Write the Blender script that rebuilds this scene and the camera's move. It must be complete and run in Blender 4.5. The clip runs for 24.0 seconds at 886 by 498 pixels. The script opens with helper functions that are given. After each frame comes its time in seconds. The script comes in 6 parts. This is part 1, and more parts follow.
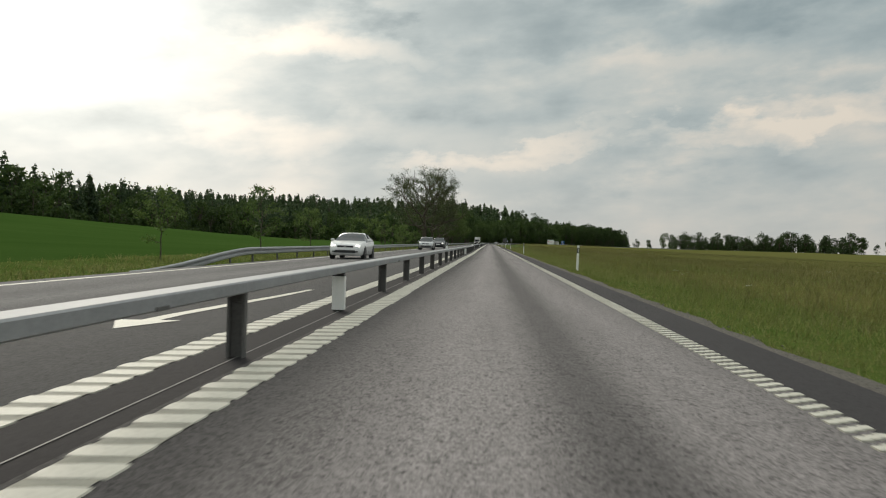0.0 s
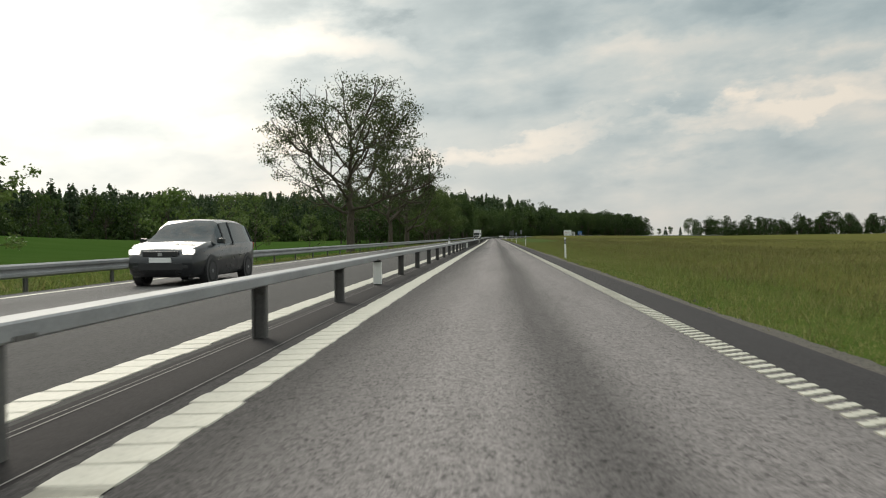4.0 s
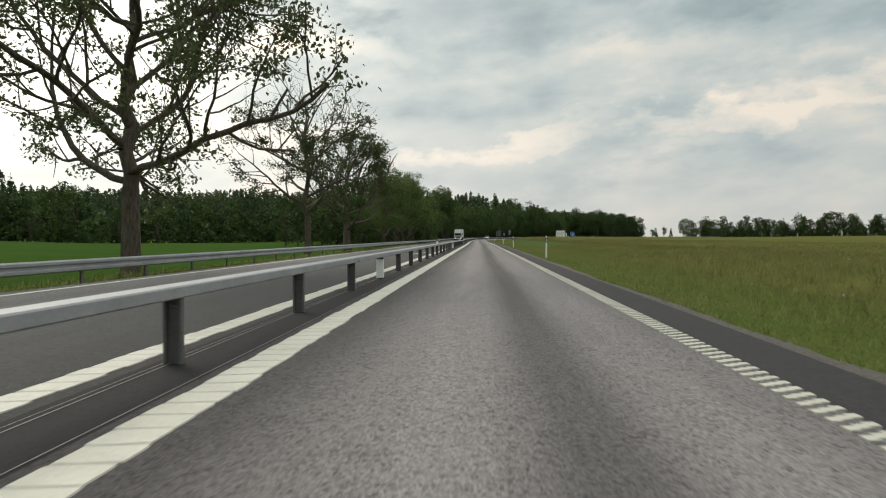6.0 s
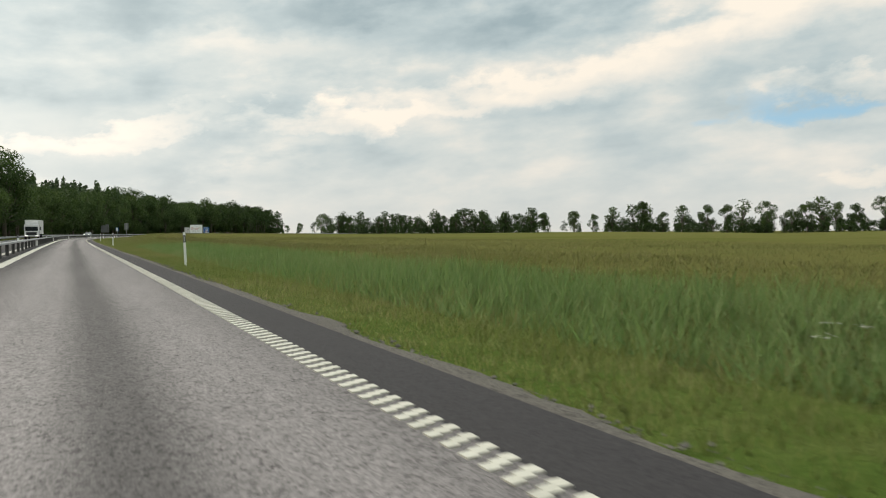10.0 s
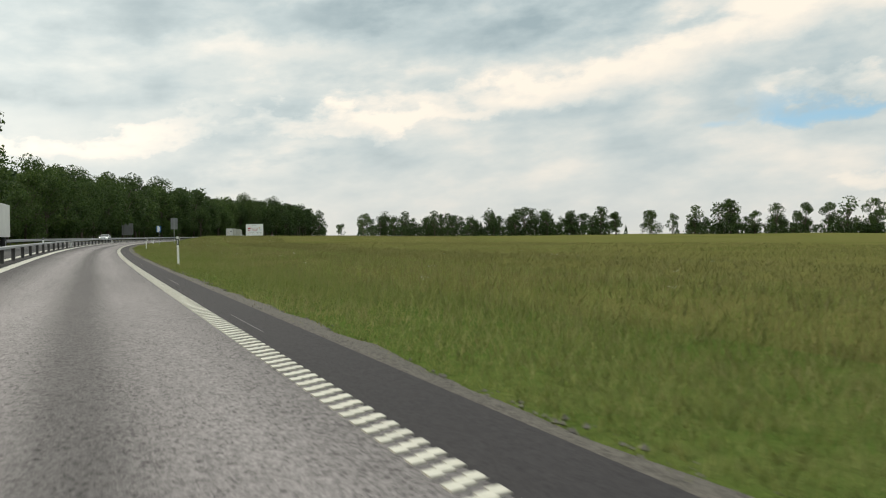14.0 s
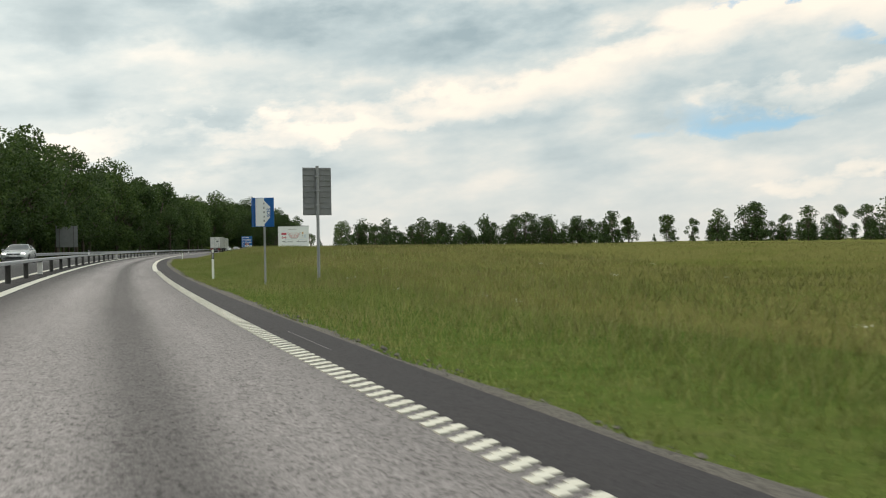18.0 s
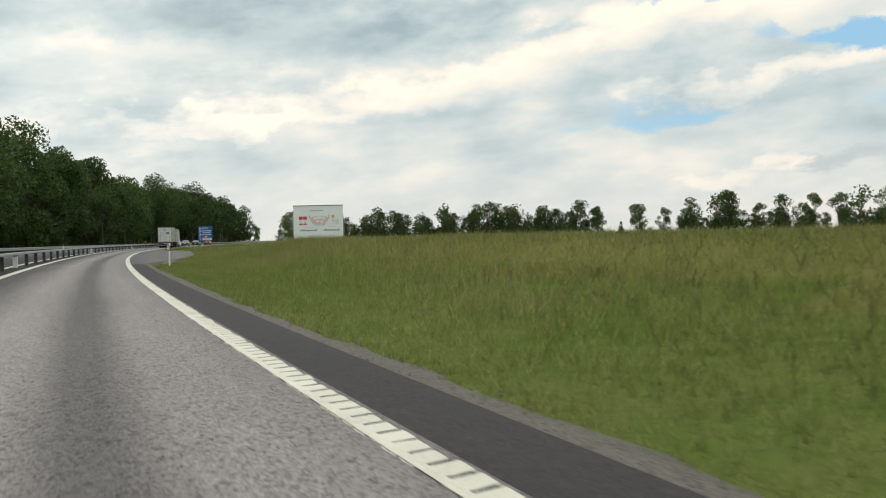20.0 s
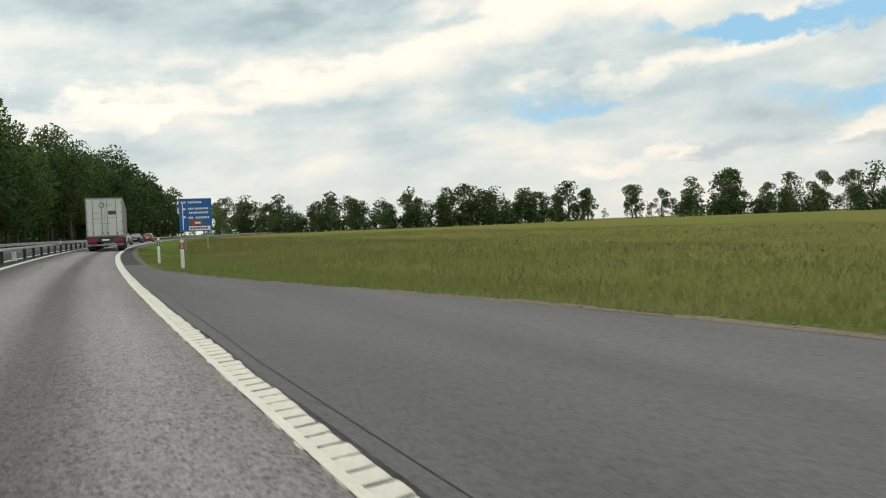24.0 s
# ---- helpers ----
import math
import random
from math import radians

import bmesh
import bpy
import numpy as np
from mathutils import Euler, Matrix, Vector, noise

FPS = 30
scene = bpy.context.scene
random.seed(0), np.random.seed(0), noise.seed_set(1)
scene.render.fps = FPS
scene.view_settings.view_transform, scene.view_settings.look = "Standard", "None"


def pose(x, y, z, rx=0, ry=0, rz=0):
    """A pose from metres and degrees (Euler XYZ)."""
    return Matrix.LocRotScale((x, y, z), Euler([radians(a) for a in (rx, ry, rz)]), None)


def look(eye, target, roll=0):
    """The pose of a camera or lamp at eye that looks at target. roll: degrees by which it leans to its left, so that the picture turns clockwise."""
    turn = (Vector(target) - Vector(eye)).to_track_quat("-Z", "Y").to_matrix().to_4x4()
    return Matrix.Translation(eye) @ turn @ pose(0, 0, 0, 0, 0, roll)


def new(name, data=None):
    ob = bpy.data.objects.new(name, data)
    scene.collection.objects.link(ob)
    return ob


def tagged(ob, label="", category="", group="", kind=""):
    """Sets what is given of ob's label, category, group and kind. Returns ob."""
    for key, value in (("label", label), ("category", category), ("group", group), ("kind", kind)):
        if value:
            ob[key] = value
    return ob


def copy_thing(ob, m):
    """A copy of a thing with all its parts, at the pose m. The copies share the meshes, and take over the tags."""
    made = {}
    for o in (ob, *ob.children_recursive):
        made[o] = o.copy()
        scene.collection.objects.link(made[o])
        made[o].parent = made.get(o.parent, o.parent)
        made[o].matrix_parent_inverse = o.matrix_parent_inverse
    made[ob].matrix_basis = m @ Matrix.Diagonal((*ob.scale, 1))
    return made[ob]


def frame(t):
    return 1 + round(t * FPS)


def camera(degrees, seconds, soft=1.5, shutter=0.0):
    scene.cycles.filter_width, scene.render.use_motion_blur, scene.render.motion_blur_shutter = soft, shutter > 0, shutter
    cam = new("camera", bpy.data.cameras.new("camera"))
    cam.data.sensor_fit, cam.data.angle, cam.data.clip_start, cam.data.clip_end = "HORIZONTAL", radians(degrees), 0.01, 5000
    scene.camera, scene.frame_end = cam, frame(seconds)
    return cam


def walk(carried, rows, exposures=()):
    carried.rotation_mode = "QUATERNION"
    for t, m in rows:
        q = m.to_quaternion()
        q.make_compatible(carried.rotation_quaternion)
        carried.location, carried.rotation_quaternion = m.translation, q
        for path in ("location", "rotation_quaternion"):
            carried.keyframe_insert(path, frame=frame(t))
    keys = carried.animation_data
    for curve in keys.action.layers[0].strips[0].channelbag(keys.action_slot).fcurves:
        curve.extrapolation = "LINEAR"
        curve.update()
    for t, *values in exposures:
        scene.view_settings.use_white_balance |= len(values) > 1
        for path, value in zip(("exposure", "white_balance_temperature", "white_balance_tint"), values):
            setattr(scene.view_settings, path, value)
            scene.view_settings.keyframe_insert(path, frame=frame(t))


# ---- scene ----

# ---------------------------------------------------------------- camera
LENS = 58.93
EYE = 1.12
cam = camera(LENS, 24.0, soft=1.1, shutter=0.06)
# seconds, x, y, yaw, pitch, roll
PATH = (
    (0.0, -0.58, 0.00, 3.45, -0.57, -1.80),
    (0.5, -0.57, 12.11, 3.83, -0.56, -1.57),
    (1.0, -0.56, 24.23, 4.10, -0.56, -1.36),
    (1.5, -0.54, 36.35, 4.01, -0.60, -0.74),
    (2.0, -0.52, 48.47, 3.90, -0.71, -0.23),
    (2.5, -0.51, 60.60, 3.46, -0.77, 0.07),
    (3.5, -0.48, 84.87, 3.63, -0.84, 0.33),
    (4.5, -0.46, 109.17, 3.79, -0.91, 0.60),
    (5.0, -0.46, 121.32, 3.29, -0.84, 0.52),
    (5.5, -0.45, 133.48, 2.94, -0.86, 0.37),
    (6.0, -0.45, 145.64, 2.66, -0.84, 0.30),
    (6.5, -0.42, 157.81, 2.49, -0.81, 0.32),
    (7.0, -0.40, 169.98, 2.56, -0.70, 0.31),
    (7.5, -0.37, 182.16, 2.26, -0.69, 0.32),
    (8.0, -0.35, 194.34, 2.09, -0.81, 0.19),
    (8.5, -0.29, 206.53, 1.76, -0.79, 0.17),
    (8.6, -0.28, 208.97, -0.30, -0.81, 0.17),
    (8.7, -0.27, 211.41, -5.40, -0.84, 0.18),
    (8.8, -0.26, 213.84, -15.30, -0.86, 0.18),
    (8.9, -0.25, 216.28, -21.60, -0.89, 0.18),
    (9.0, -0.24, 218.72, -24.61, -0.91, 0.18),
    (9.5, -0.19, 230.92, -25.08, -1.16, 0.21),
    (10.0, -0.12, 243.12, -25.06, -1.22, 0.27),
    (10.5, -0.14, 255.32, -24.66, -1.25, 0.29),
    (11.0, -0.22, 267.54, -24.18, -1.15, 0.32),
    (11.5, -0.23, 279.75, -24.01, -1.06, 0.22),
    (12.5, -0.24, 304.20, -24.17, -1.05, 0.17),
    (13.5, -0.25, 328.66, -24.33, -1.05, 0.13),
    (14.0, -0.23, 340.90, -24.46, -1.03, 0.38),
    (14.5, -0.20, 353.14, -24.71, -1.00, 0.44),
    (15.0, -0.14, 365.39, -24.90, -1.01, 0.54),
    (15.5, -0.01, 377.64, -25.15, -1.02, 0.71),
    (16.0, 0.23, 389.90, -25.45, -1.12, 0.92),
    (16.5, 0.48, 402.16, -25.55, -1.13, 1.28),
    (17.0, 0.89, 414.42, -26.06, -1.09, 0.91),
    (17.5, 1.50, 426.68, -27.33, -0.67, 0.97),
    (18.0, 2.30, 438.94, -29.03, -0.31, 0.95),
    (18.5, 3.50, 451.16, -30.68, -0.37, 0.85),
    (19.5, 6.55, 475.56, -32.96, -0.73, 1.16),
    (20.5, 10.43, 499.84, -35.24, -1.09, 1.47),
    (21.0, 12.66, 511.94, -36.24, -1.18, 1.70),
    (21.5, 15.08, 524.02, -37.21, -1.25, 1.82),
    (22.0, 17.68, 536.05, -38.20, -1.49, 1.92),
    (22.5, 20.42, 548.05, -39.20, -1.53, 2.01),
    (23.0, 23.35, 560.01, -40.04, -1.69, 2.18),
    (23.5, 26.39, 571.95, -40.59, -1.78, 2.11),
    (24.0, 29.59, 583.86, -41.21, -1.78, 2.28),
)

walk(cam, [(t, pose(x, y, EYE, 90 + pitch, roll, yaw)) for t, x, y, yaw, pitch, roll in PATH],
     exposures=[(0.0, -0.34), (5.0, -0.12), (8.5, 0.02), (9.1, 0.12), (15.0, 0.20), (18.0, 0.26), (24.0, 0.34)])

# ---------------------------------------------------------------- sky and sun
SUN_AZ = 31.0       # degrees to the left of the road's first heading
SUN_EL = 17.0


# bearing and height in degrees, half length, half depth, climb, weight
CLOUD_BANKS = ((1.0, 6.5, 10, 0.9, 0.20, 0.9), (18, 8.3, 9, 1.1, 0.12, 1.0), (26, 9.9, 10, 1.6, 0.12, 0.80), (39, 11.4, 11, 1.8, 0.15, 0.55),
               (52, 14.6, 12, 2.6, 0.10, 0.75), (57, 10.2, 11, 0.9, 0.10, 0.8), (-11, 12.9, 7, 1.3, 0.05, 0.9), (-12, 7.5, 11, 2.0, 0.05, 0.7),
               (-17, 16.6, 10, 3.0, 0.0, -1.1), (8, 15.8, 14, 2.6, 0.0, -0.8), (27, 14.6, 17, 3.2, 0.0, -0.9), (7, 5.0, 9, 1.5, 0.1, -0.5), (14, 11.5, 9, 1.5, 0.1, -0.3))
CLEARINGS = ((56, 16.8, 7, 1.1, 0.0, 1.0), (65, 12.6, 10, 1.3, -0.02, 1.1), (49, 8.2, 6, 1.0, 0.05, 0.5), (69, 7.6, 6, 1.3, 0.0, 0.6), (-25, 12.8, 4, 1.0, 0.0, 0.3))
HEAPS = ((57.6, 4.4, 2.4, 1.1, 0.0, 0.6), (54.3, 3.2, 2.6, 0.9, 0.0, 0.5), (70.4, 5.0, 3.6, 1.5, 0.0, 0.6))


def sky():
    w = bpy.data.worlds.new("sky")
    scene.world = w
    w.use_nodes = True
    nt = w.node_tree
    nt.nodes.clear()
    N, L = nt.nodes.new, nt.links.new

    def math_node(op, a, b=None, clamp=False):
        n = N("ShaderNodeMath")
        n.operation, n.use_clamp = op, clamp
        for i, v in enumerate((a, b)):
            if v is None:
                continue
            if isinstance(v, (int, float)):
                n.inputs[i].default_value = v
            else:
                L(v, n.inputs[i])
        return n.outputs[0]

    def ramp(fac, stops, mode="LINEAR"):
        n = N("ShaderNodeValToRGB")
        n.color_ramp.interpolation = mode
        e = n.color_ramp.elements
        e[0].position, e[0].color = stops[0][0], (*stops[0][1], 1)
        e[1].position, e[1].color = stops[-1][0], (*stops[-1][1], 1)
        for p, c in stops[1:-1]:
            k = e.new(p)
            k.color = (*c, 1)
        L(fac, n.inputs[0])
        return n.outputs[0]

    def mix(fac, a, b, kind="MIX"):
        n = N("ShaderNodeMix")
        n.data_type, n.blend_type = "RGBA", kind
        for slot, v in ((0, fac), (6, a), (7, b)):
            if isinstance(v, (int, float)):
                n.inputs[slot].default_value = v
            elif isinstance(v, tuple):
                n.inputs[slot].default_value = (*v, 1)
            else:
                L(v, n.inputs[slot])
        return n.outputs[2]

    clear = N("ShaderNodeTexSky")
    clear.sky_type, clear.sun_disc = "NISHITA", False
    clear.sun_elevation, clear.sun_rotation = radians(SUN_EL), radians(-SUN_AZ)
    clear.air_density, clear.dust_density, clear.ozone_density = 1.0, 1.5, 2.0
    co = N("ShaderNodeTexCoord").outputs["Generated"]
    sep = N("ShaderNodeSeparateXYZ")
    L(co, sep.inputs[0])
    x, y, z = sep.outputs
    up = math_node("MAXIMUM", z, 0.0)
    az = math_node("MULTIPLY", math_node("ARCTAN2", x, y), 57.2958)
    el = math_node("MULTIPLY", math_node("ARCSINE", z), 57.2958)

    def layer(scale, detail, rough, shift, warp=0.0, squash=2.6, climb=0.08):
        """Cloud grain over bearing and height, drawn out sideways and climbing to the right."""
        cmb = N("ShaderNodeCombineXYZ")
        L(math_node("ADD", az, shift), cmb.inputs[0])
        L(math_node("MULTIPLY", math_node("SUBTRACT", el, math_node("MULTIPLY", az, climb)), squash), cmb.inputs[1])
        n = N("ShaderNodeTexNoise")
        n.noise_dimensions = "2D"
        n.inputs["Scale"].default_value, n.inputs["Detail"].default_value = scale, detail
        n.inputs["Roughness"].default_value, n.inputs["Distortion"].default_value = rough, warp
        L(cmb.outputs[0], n.inputs["Vector"])
        return n.outputs["Fac"]

    big = layer(0.055, 3, 0.5, 13.0)
    fine = layer(0.15, 8, 0.55, 71.0)
    push = layer(0.11, 6, 0.6, 157.0, 0.0, 1.6)
    azw = math_node("ADD", az, math_node("MULTIPLY", math_node("SUBTRACT", fine, 0.5), 16.0))
    elw = math_node("ADD", el, math_node("MULTIPLY", math_node("SUBTRACT", push, 0.5), 6.0))

    def banks(rows):
        """Lens-shaped cloud banks with ragged rims: bearing, height, half length, half depth, climb, weight."""
        total = None
        for a0, e0, long, deep, climb, weight in rows:
            da = math_node("SUBTRACT", azw, a0)
            de = math_node("SUBTRACT", math_node("SUBTRACT", elw, e0), math_node("MULTIPLY", da, climb))
            u, v = math_node("DIVIDE", da, long), math_node("DIVIDE", de, deep)
            r2 = math_node("ADD", math_node("MULTIPLY", u, u), math_node("MULTIPLY", v, v))
            k = math_node("MULTIPLY", math_node("SUBTRACT", 1.0, r2, True), weight)
            total = k if total is None else math_node("ADD", total, k)
        return total

    form = banks(CLOUD_BANKS)
    tone = math_node("ADD", 0.5, math_node("MULTIPLY", math_node("SUBTRACT", big, 0.5), 0.42))
    tone = math_node("ADD", tone, math_node("MULTIPLY", math_node("SUBTRACT", fine, 0.5), 0.40))
    tone = math_node("ADD", tone, math_node("MULTIPLY", form, 0.17))
    # body of the cloud sheet: grey-blue undersides, cream lit parts
    body = ramp(tone, [(0.30, (0.30, 0.395, 0.44)), (0.42, (0.43, 0.525, 0.56)), (0.52, (0.56, 0.625, 0.63)),
                       (0.60, (0.70, 0.71, 0.675)), (0.71, (0.87, 0.82, 0.73))])
    # a paler, even band over the horizon
    near = math_node("POWER", math_node("SUBTRACT", 1.0, up, True), 13.0)
    body = mix(math_node("MULTIPLY", near, 0.78), body, (0.63, 0.635, 0.61))
    # clearings, blue between the clouds, away from the sun
    gap = math_node("MULTIPLY", banks(CLEARINGS), math_node("MULTIPLY", math_node("SUBTRACT", push, 0.34), 4.5, True))
    gap = math_node("MULTIPLY", gap, 1.7, True)
    blue = mix(1.0, clear.outputs[0], (0.155, 0.155, 0.155), "MULTIPLY")
    blue = mix(0.75, blue, (0.27, 0.52, 0.74))
    col = mix(gap, body, blue)
    # small heaped clouds low over the meadow, with a grey one between
    heaps = math_node("MULTIPLY", banks(HEAPS), 1.2, True)
    col = mix(heaps, col, (0.84, 0.79, 0.70))
    col = mix(math_node("MULTIPLY", banks(((61.5, 4.3, 3.6, 0.9, 0.05, 1.0), (73.0, 4.2, 4.0, 0.7, 0.0, 1.0))), 0.8, True), col, (0.42, 0.48, 0.51))
    # the sun behind thin cloud
    a, e = radians(90 + SUN_AZ), radians(SUN_EL)
    dot = N("ShaderNodeVectorMath")
    dot.operation = "DOT_PRODUCT"
    dot.inputs[1].default_value = (math.cos(a) * math.cos(e), math.sin(a) * math.cos(e), math.sin(e))
    L(co, dot.inputs[0])
    d = math_node("MAXIMUM", dot.outputs["Value"], 0.0)
    glow = math_node("ADD", math_node("MULTIPLY", math_node("POWER", d, 28.0), 0.62),
                     math_node("MULTIPLY", math_node("POWER", d, 160.0), 1.2))
    glow = math_node("ADD", glow, math_node("MULTIPLY", math_node("POWER", d, 5.0), 0.29))
    thin = math_node("ADD", 0.45, math_node("MULTIPLY", tone, 1.1))
    glow = math_node("MULTIPLY", glow, thin)
    col = mix(glow, col, (1.0, 0.955, 0.86), "ADD")
    # an overcast sky is brightest overhead
    lift = math_node("ADD", 1.0, math_node("MULTIPLY", math_node("MULTIPLY", math_node("SUBTRACT", up, 0.40), 2.0, True), 1.2))
    col = mix(1.0, col, (1.035, 0.997, 0.955), "MULTIPLY")
    rise = N("ShaderNodeCombineXYZ")
    for i in range(3):
        L(lift, rise.inputs[i])
    col = mix(1.0, col, rise.outputs[0], "MULTIPLY")
    bg = N("ShaderNodeBackground")
    bg.inputs["Strength"].default_value = 1.0
    L(col, bg.inputs["Color"])
    out = N("ShaderNodeOutputWorld")
    L(bg.outputs[0], out.inputs["Surface"])


sky()
sun = new("sun", bpy.data.lights.new("sun", "SUN"))
sun.data.energy, sun.data.angle, sun.data.color = 1.9, radians(24), (1.0, 0.92, 0.80)
_a, _e = radians(90 + SUN_AZ), radians(SUN_EL + 13)
sun.matrix_world = look((0, 0, 60), (-math.cos(_a) * math.cos(_e), -math.sin(_a) * math.cos(_e), 60 - math.sin(_e)))

# ---------------------------------------------------------------- materials
class Nodes:
    """Short hand for a node material."""

    def __init__(self, name, rough=0.7, metal=0.0, spec=0.5):
        self.mat = bpy.data.materials.new(name)
        self.mat.use_nodes = True
        self.nt = self.mat.node_tree
        self.bsdf = self.nt.nodes["Principled BSDF"]
        self.bsdf.inputs["Roughness"].default_value = rough
        self.bsdf.inputs["Metallic"].default_value = metal
        self.bsdf.inputs["Specular IOR Level"].default_value = spec

    def node(self, kind):
        return self.nt.nodes.new(kind)

    def link(self, a, b):
        self.nt.links.new(a, b)

    def put(self, socket, v):
        if isinstance(v, (int, float)):
            socket.default_value = v
        elif isinstance(v, tuple):
            socket.default_value = (*v, 1) if len(v) == 3 and socket.type == "RGBA" else v
        else:
            self.link(v, socket)

    def coord(self, kind="Object", scale=(1, 1, 1)):
        m = self.node("ShaderNodeMapping")
        m.inputs["Scale"].default_value = scale
        self.link(self.node("ShaderNodeTexCoord").outputs[kind], m.inputs[0])
        return m.outputs[0]

    def noise(self, scale, detail=4, rough=0.55, vec=None, warp=0.0):
        n = self.node("ShaderNodeTexNoise")
        n.inputs["Scale"].default_value, n.inputs["Detail"].default_value = scale, detail
        n.inputs["Roughness"].default_value, n.inputs["Distortion"].default_value = rough, warp
        if vec is not None:
            self.link(vec, n.inputs["Vector"])
        return n.outputs["Fac"]

    def cells(self, scale, vec=None, out="Color"):
        n = self.node("ShaderNodeTexVoronoi")
        n.inputs["Scale"].default_value = scale
        if vec is not None:
            self.link(vec, n.inputs["Vector"])
        return n.outputs[out]

    def math(self, op, a, b=0.0, clamp=False):
        n = self.node("ShaderNodeMath")
        n.operation, n.use_clamp = op, clamp
        self.put(n.inputs[0], a)
        self.put(n.inputs[1], b)
        return n.outputs[0]

    def ramp(self, fac, *stops):
        n = self.node("ShaderNodeValToRGB")
        e = n.color_ramp.elements
        while len(e) < len(stops):
            e.new(0.5)
        for k, (p, c) in zip(e, stops):
            k.position = p
            k.color = (*c, 1) if isinstance(c, tuple) else (c, c, c, 1)
        self.link(fac, n.inputs[0])
        return n.outputs[0]

    def mix(self, fac, a, b, kind="MIX"):
        n = self.node("ShaderNodeMix")
        n.data_type, n.blend_type = "RGBA", kind
        self.put(n.inputs[0], fac)
        self.put(n.inputs[6], a)
        self.put(n.inputs[7], b)
        return n.outputs[2]

    def base(self, v):
        self.put(self.bsdf.inputs["Base Color"], v)
        return self

    def rough(self, v):
        self.put(self.bsdf.inputs["Roughness"], v)
        return self

    def bump(self, height, strength=0.3, dist=0.02):
        n = self.node("ShaderNodeBump")
        n.inputs["Strength"].default_value, n.inputs["Distance"].default_value = strength, dist
        self.link(height, n.inputs["Height"])
        self.link(n.outputs[0], self.bsdf.inputs["Normal"])
        return self


def see_through(m, colour, share):
    """Lets light through thin leaves and blades."""
    t = m.node("ShaderNodeBsdfTranslucent")
    m.put(t.inputs["Color"], colour)
    mixer = m.node("ShaderNodeMixShader")
    mixer.inputs[0].default_value = share
    m.link(m.bsdf.outputs[0], mixer.inputs[1])
    m.link(t.outputs[0], mixer.inputs[2])
    m.link(mixer.outputs[0], m.nt.nodes["Material Output"].inputs["Surface"])


def tint(c, k):
    return tuple(v * k for v in c)


def worn(name, colour, rough=0.6, metal=0.0, var=0.18, scale=3.0, spec=0.5, bump=0.0):
    """Painted or plain stuff with faint blotches and grain."""
    m = Nodes(name, rough, metal, spec)
    v = m.coord("Object")
    a = m.noise(scale, 5, 0.6, v)
    b = m.noise(scale * 14, 3, 0.6, v)
    f = m.math("ADD", m.math("MULTIPLY", a, 0.65), m.math("MULTIPLY", b, 0.35))
    m.base(m.ramp(f, (0.3, tint(colour, 1 - var)), (0.7, tint(colour, 1 + var * 0.6))))
    if bump:
        m.bump(b, bump, 0.004)
    return m.mat


def asphalt(name, dark, light, bands=None, grain=1.0, span=(-4.0, 4.0)):
    """Chip-sealed asphalt. UV carries metres: x across, y along. bands: grey by offset, for tyre tracks and drips."""
    m = Nodes(name, 0.88, 0.0, 0.22)
    uv = m.node("ShaderNodeUVMap").outputs[0]
    chips = m.cells(80.0, uv)
    sepc = m.node("ShaderNodeSeparateColor")
    m.link(chips, sepc.inputs[0])
    chip = sepc.outputs[0]
    mid = m.noise(9.0, 5, 0.65, uv)
    mp = m.node("ShaderNodeMapping")
    mp.inputs["Scale"].default_value = (1.2, 0.10, 1)
    m.link(uv, mp.inputs[0])
    streak = m.noise(1.6, 4, 0.55, mp.outputs[0])
    large = m.noise(0.12, 3, 0.5, uv)
    sepp = m.node("ShaderNodeSeparateColor")
    m.link(m.cells(42.0, uv), sepp.inputs[0])
    pit = m.math("MULTIPLY", m.math("SUBTRACT", sepp.outputs[1], 0.72, True), -1.1 * grain)
    f = m.math("ADD", m.math("MULTIPLY", chip, 0.55 * grain), m.math("MULTIPLY", mid, 0.26))
    f = m.math("ADD", f, m.math("ADD", pit, 0.04 * grain))
    f = m.math("ADD", f, m.math("MULTIPLY", streak, 0.28))
    f = m.math("ADD", f, m.math("MULTIPLY", large, 0.16))
    col = m.ramp(f, (0.25, dark), (0.85, light))
    if bands:
        sx = m.node("ShaderNodeSeparateXYZ")
        m.link(uv, sx.inputs[0])
        wob = m.math("MULTIPLY", m.math("SUBTRACT", m.noise(0.35, 2, 0.5, mp.outputs[0]), 0.5), 0.35)
        pos = m.math("DIVIDE", m.math("SUBTRACT", m.math("ADD", sx.outputs[0], wob), span[0]), span[1] - span[0])
        col = m.mix(1.0, col, m.ramp(pos, *[((b - span[0]) / (span[1] - span[0]), g) for b, g in bands]), "MULTIPLY")
    m.base(col)
    m.bump(m.math("ADD", chip, m.math("MULTIPLY", mid, 0.5)), 0.55, 0.006)
    return m.mat


LANE_BANDS = [(-2.3, 0.26), (-1.81, 0.32), (-1.33, 0.66), (-0.84, 0.98), (-0.4, 0.9), (-0.04, 0.42), (0.19, 0.42), (0.53, 0.84), (0.89, 0.90), (1.33, 0.72), (1.68, 0.56)]
mat_lane = asphalt("lane_asphalt", (0.066, 0.059, 0.058), (0.308, 0.281, 0.274), LANE_BANDS, span=(-2.3, 1.68))
mat_opposite = asphalt("opposite_asphalt", (0.054, 0.051, 0.050), (0.162, 0.155, 0.151),
                       [(-10.6, 0.9), (-9.6, 1.1), (-8.6, 0.85), (-7.6, 1.15), (-6.6, 0.66), (-5.2, 0.46), (-3.2, 0.36)], span=(-10.6, -3.2))
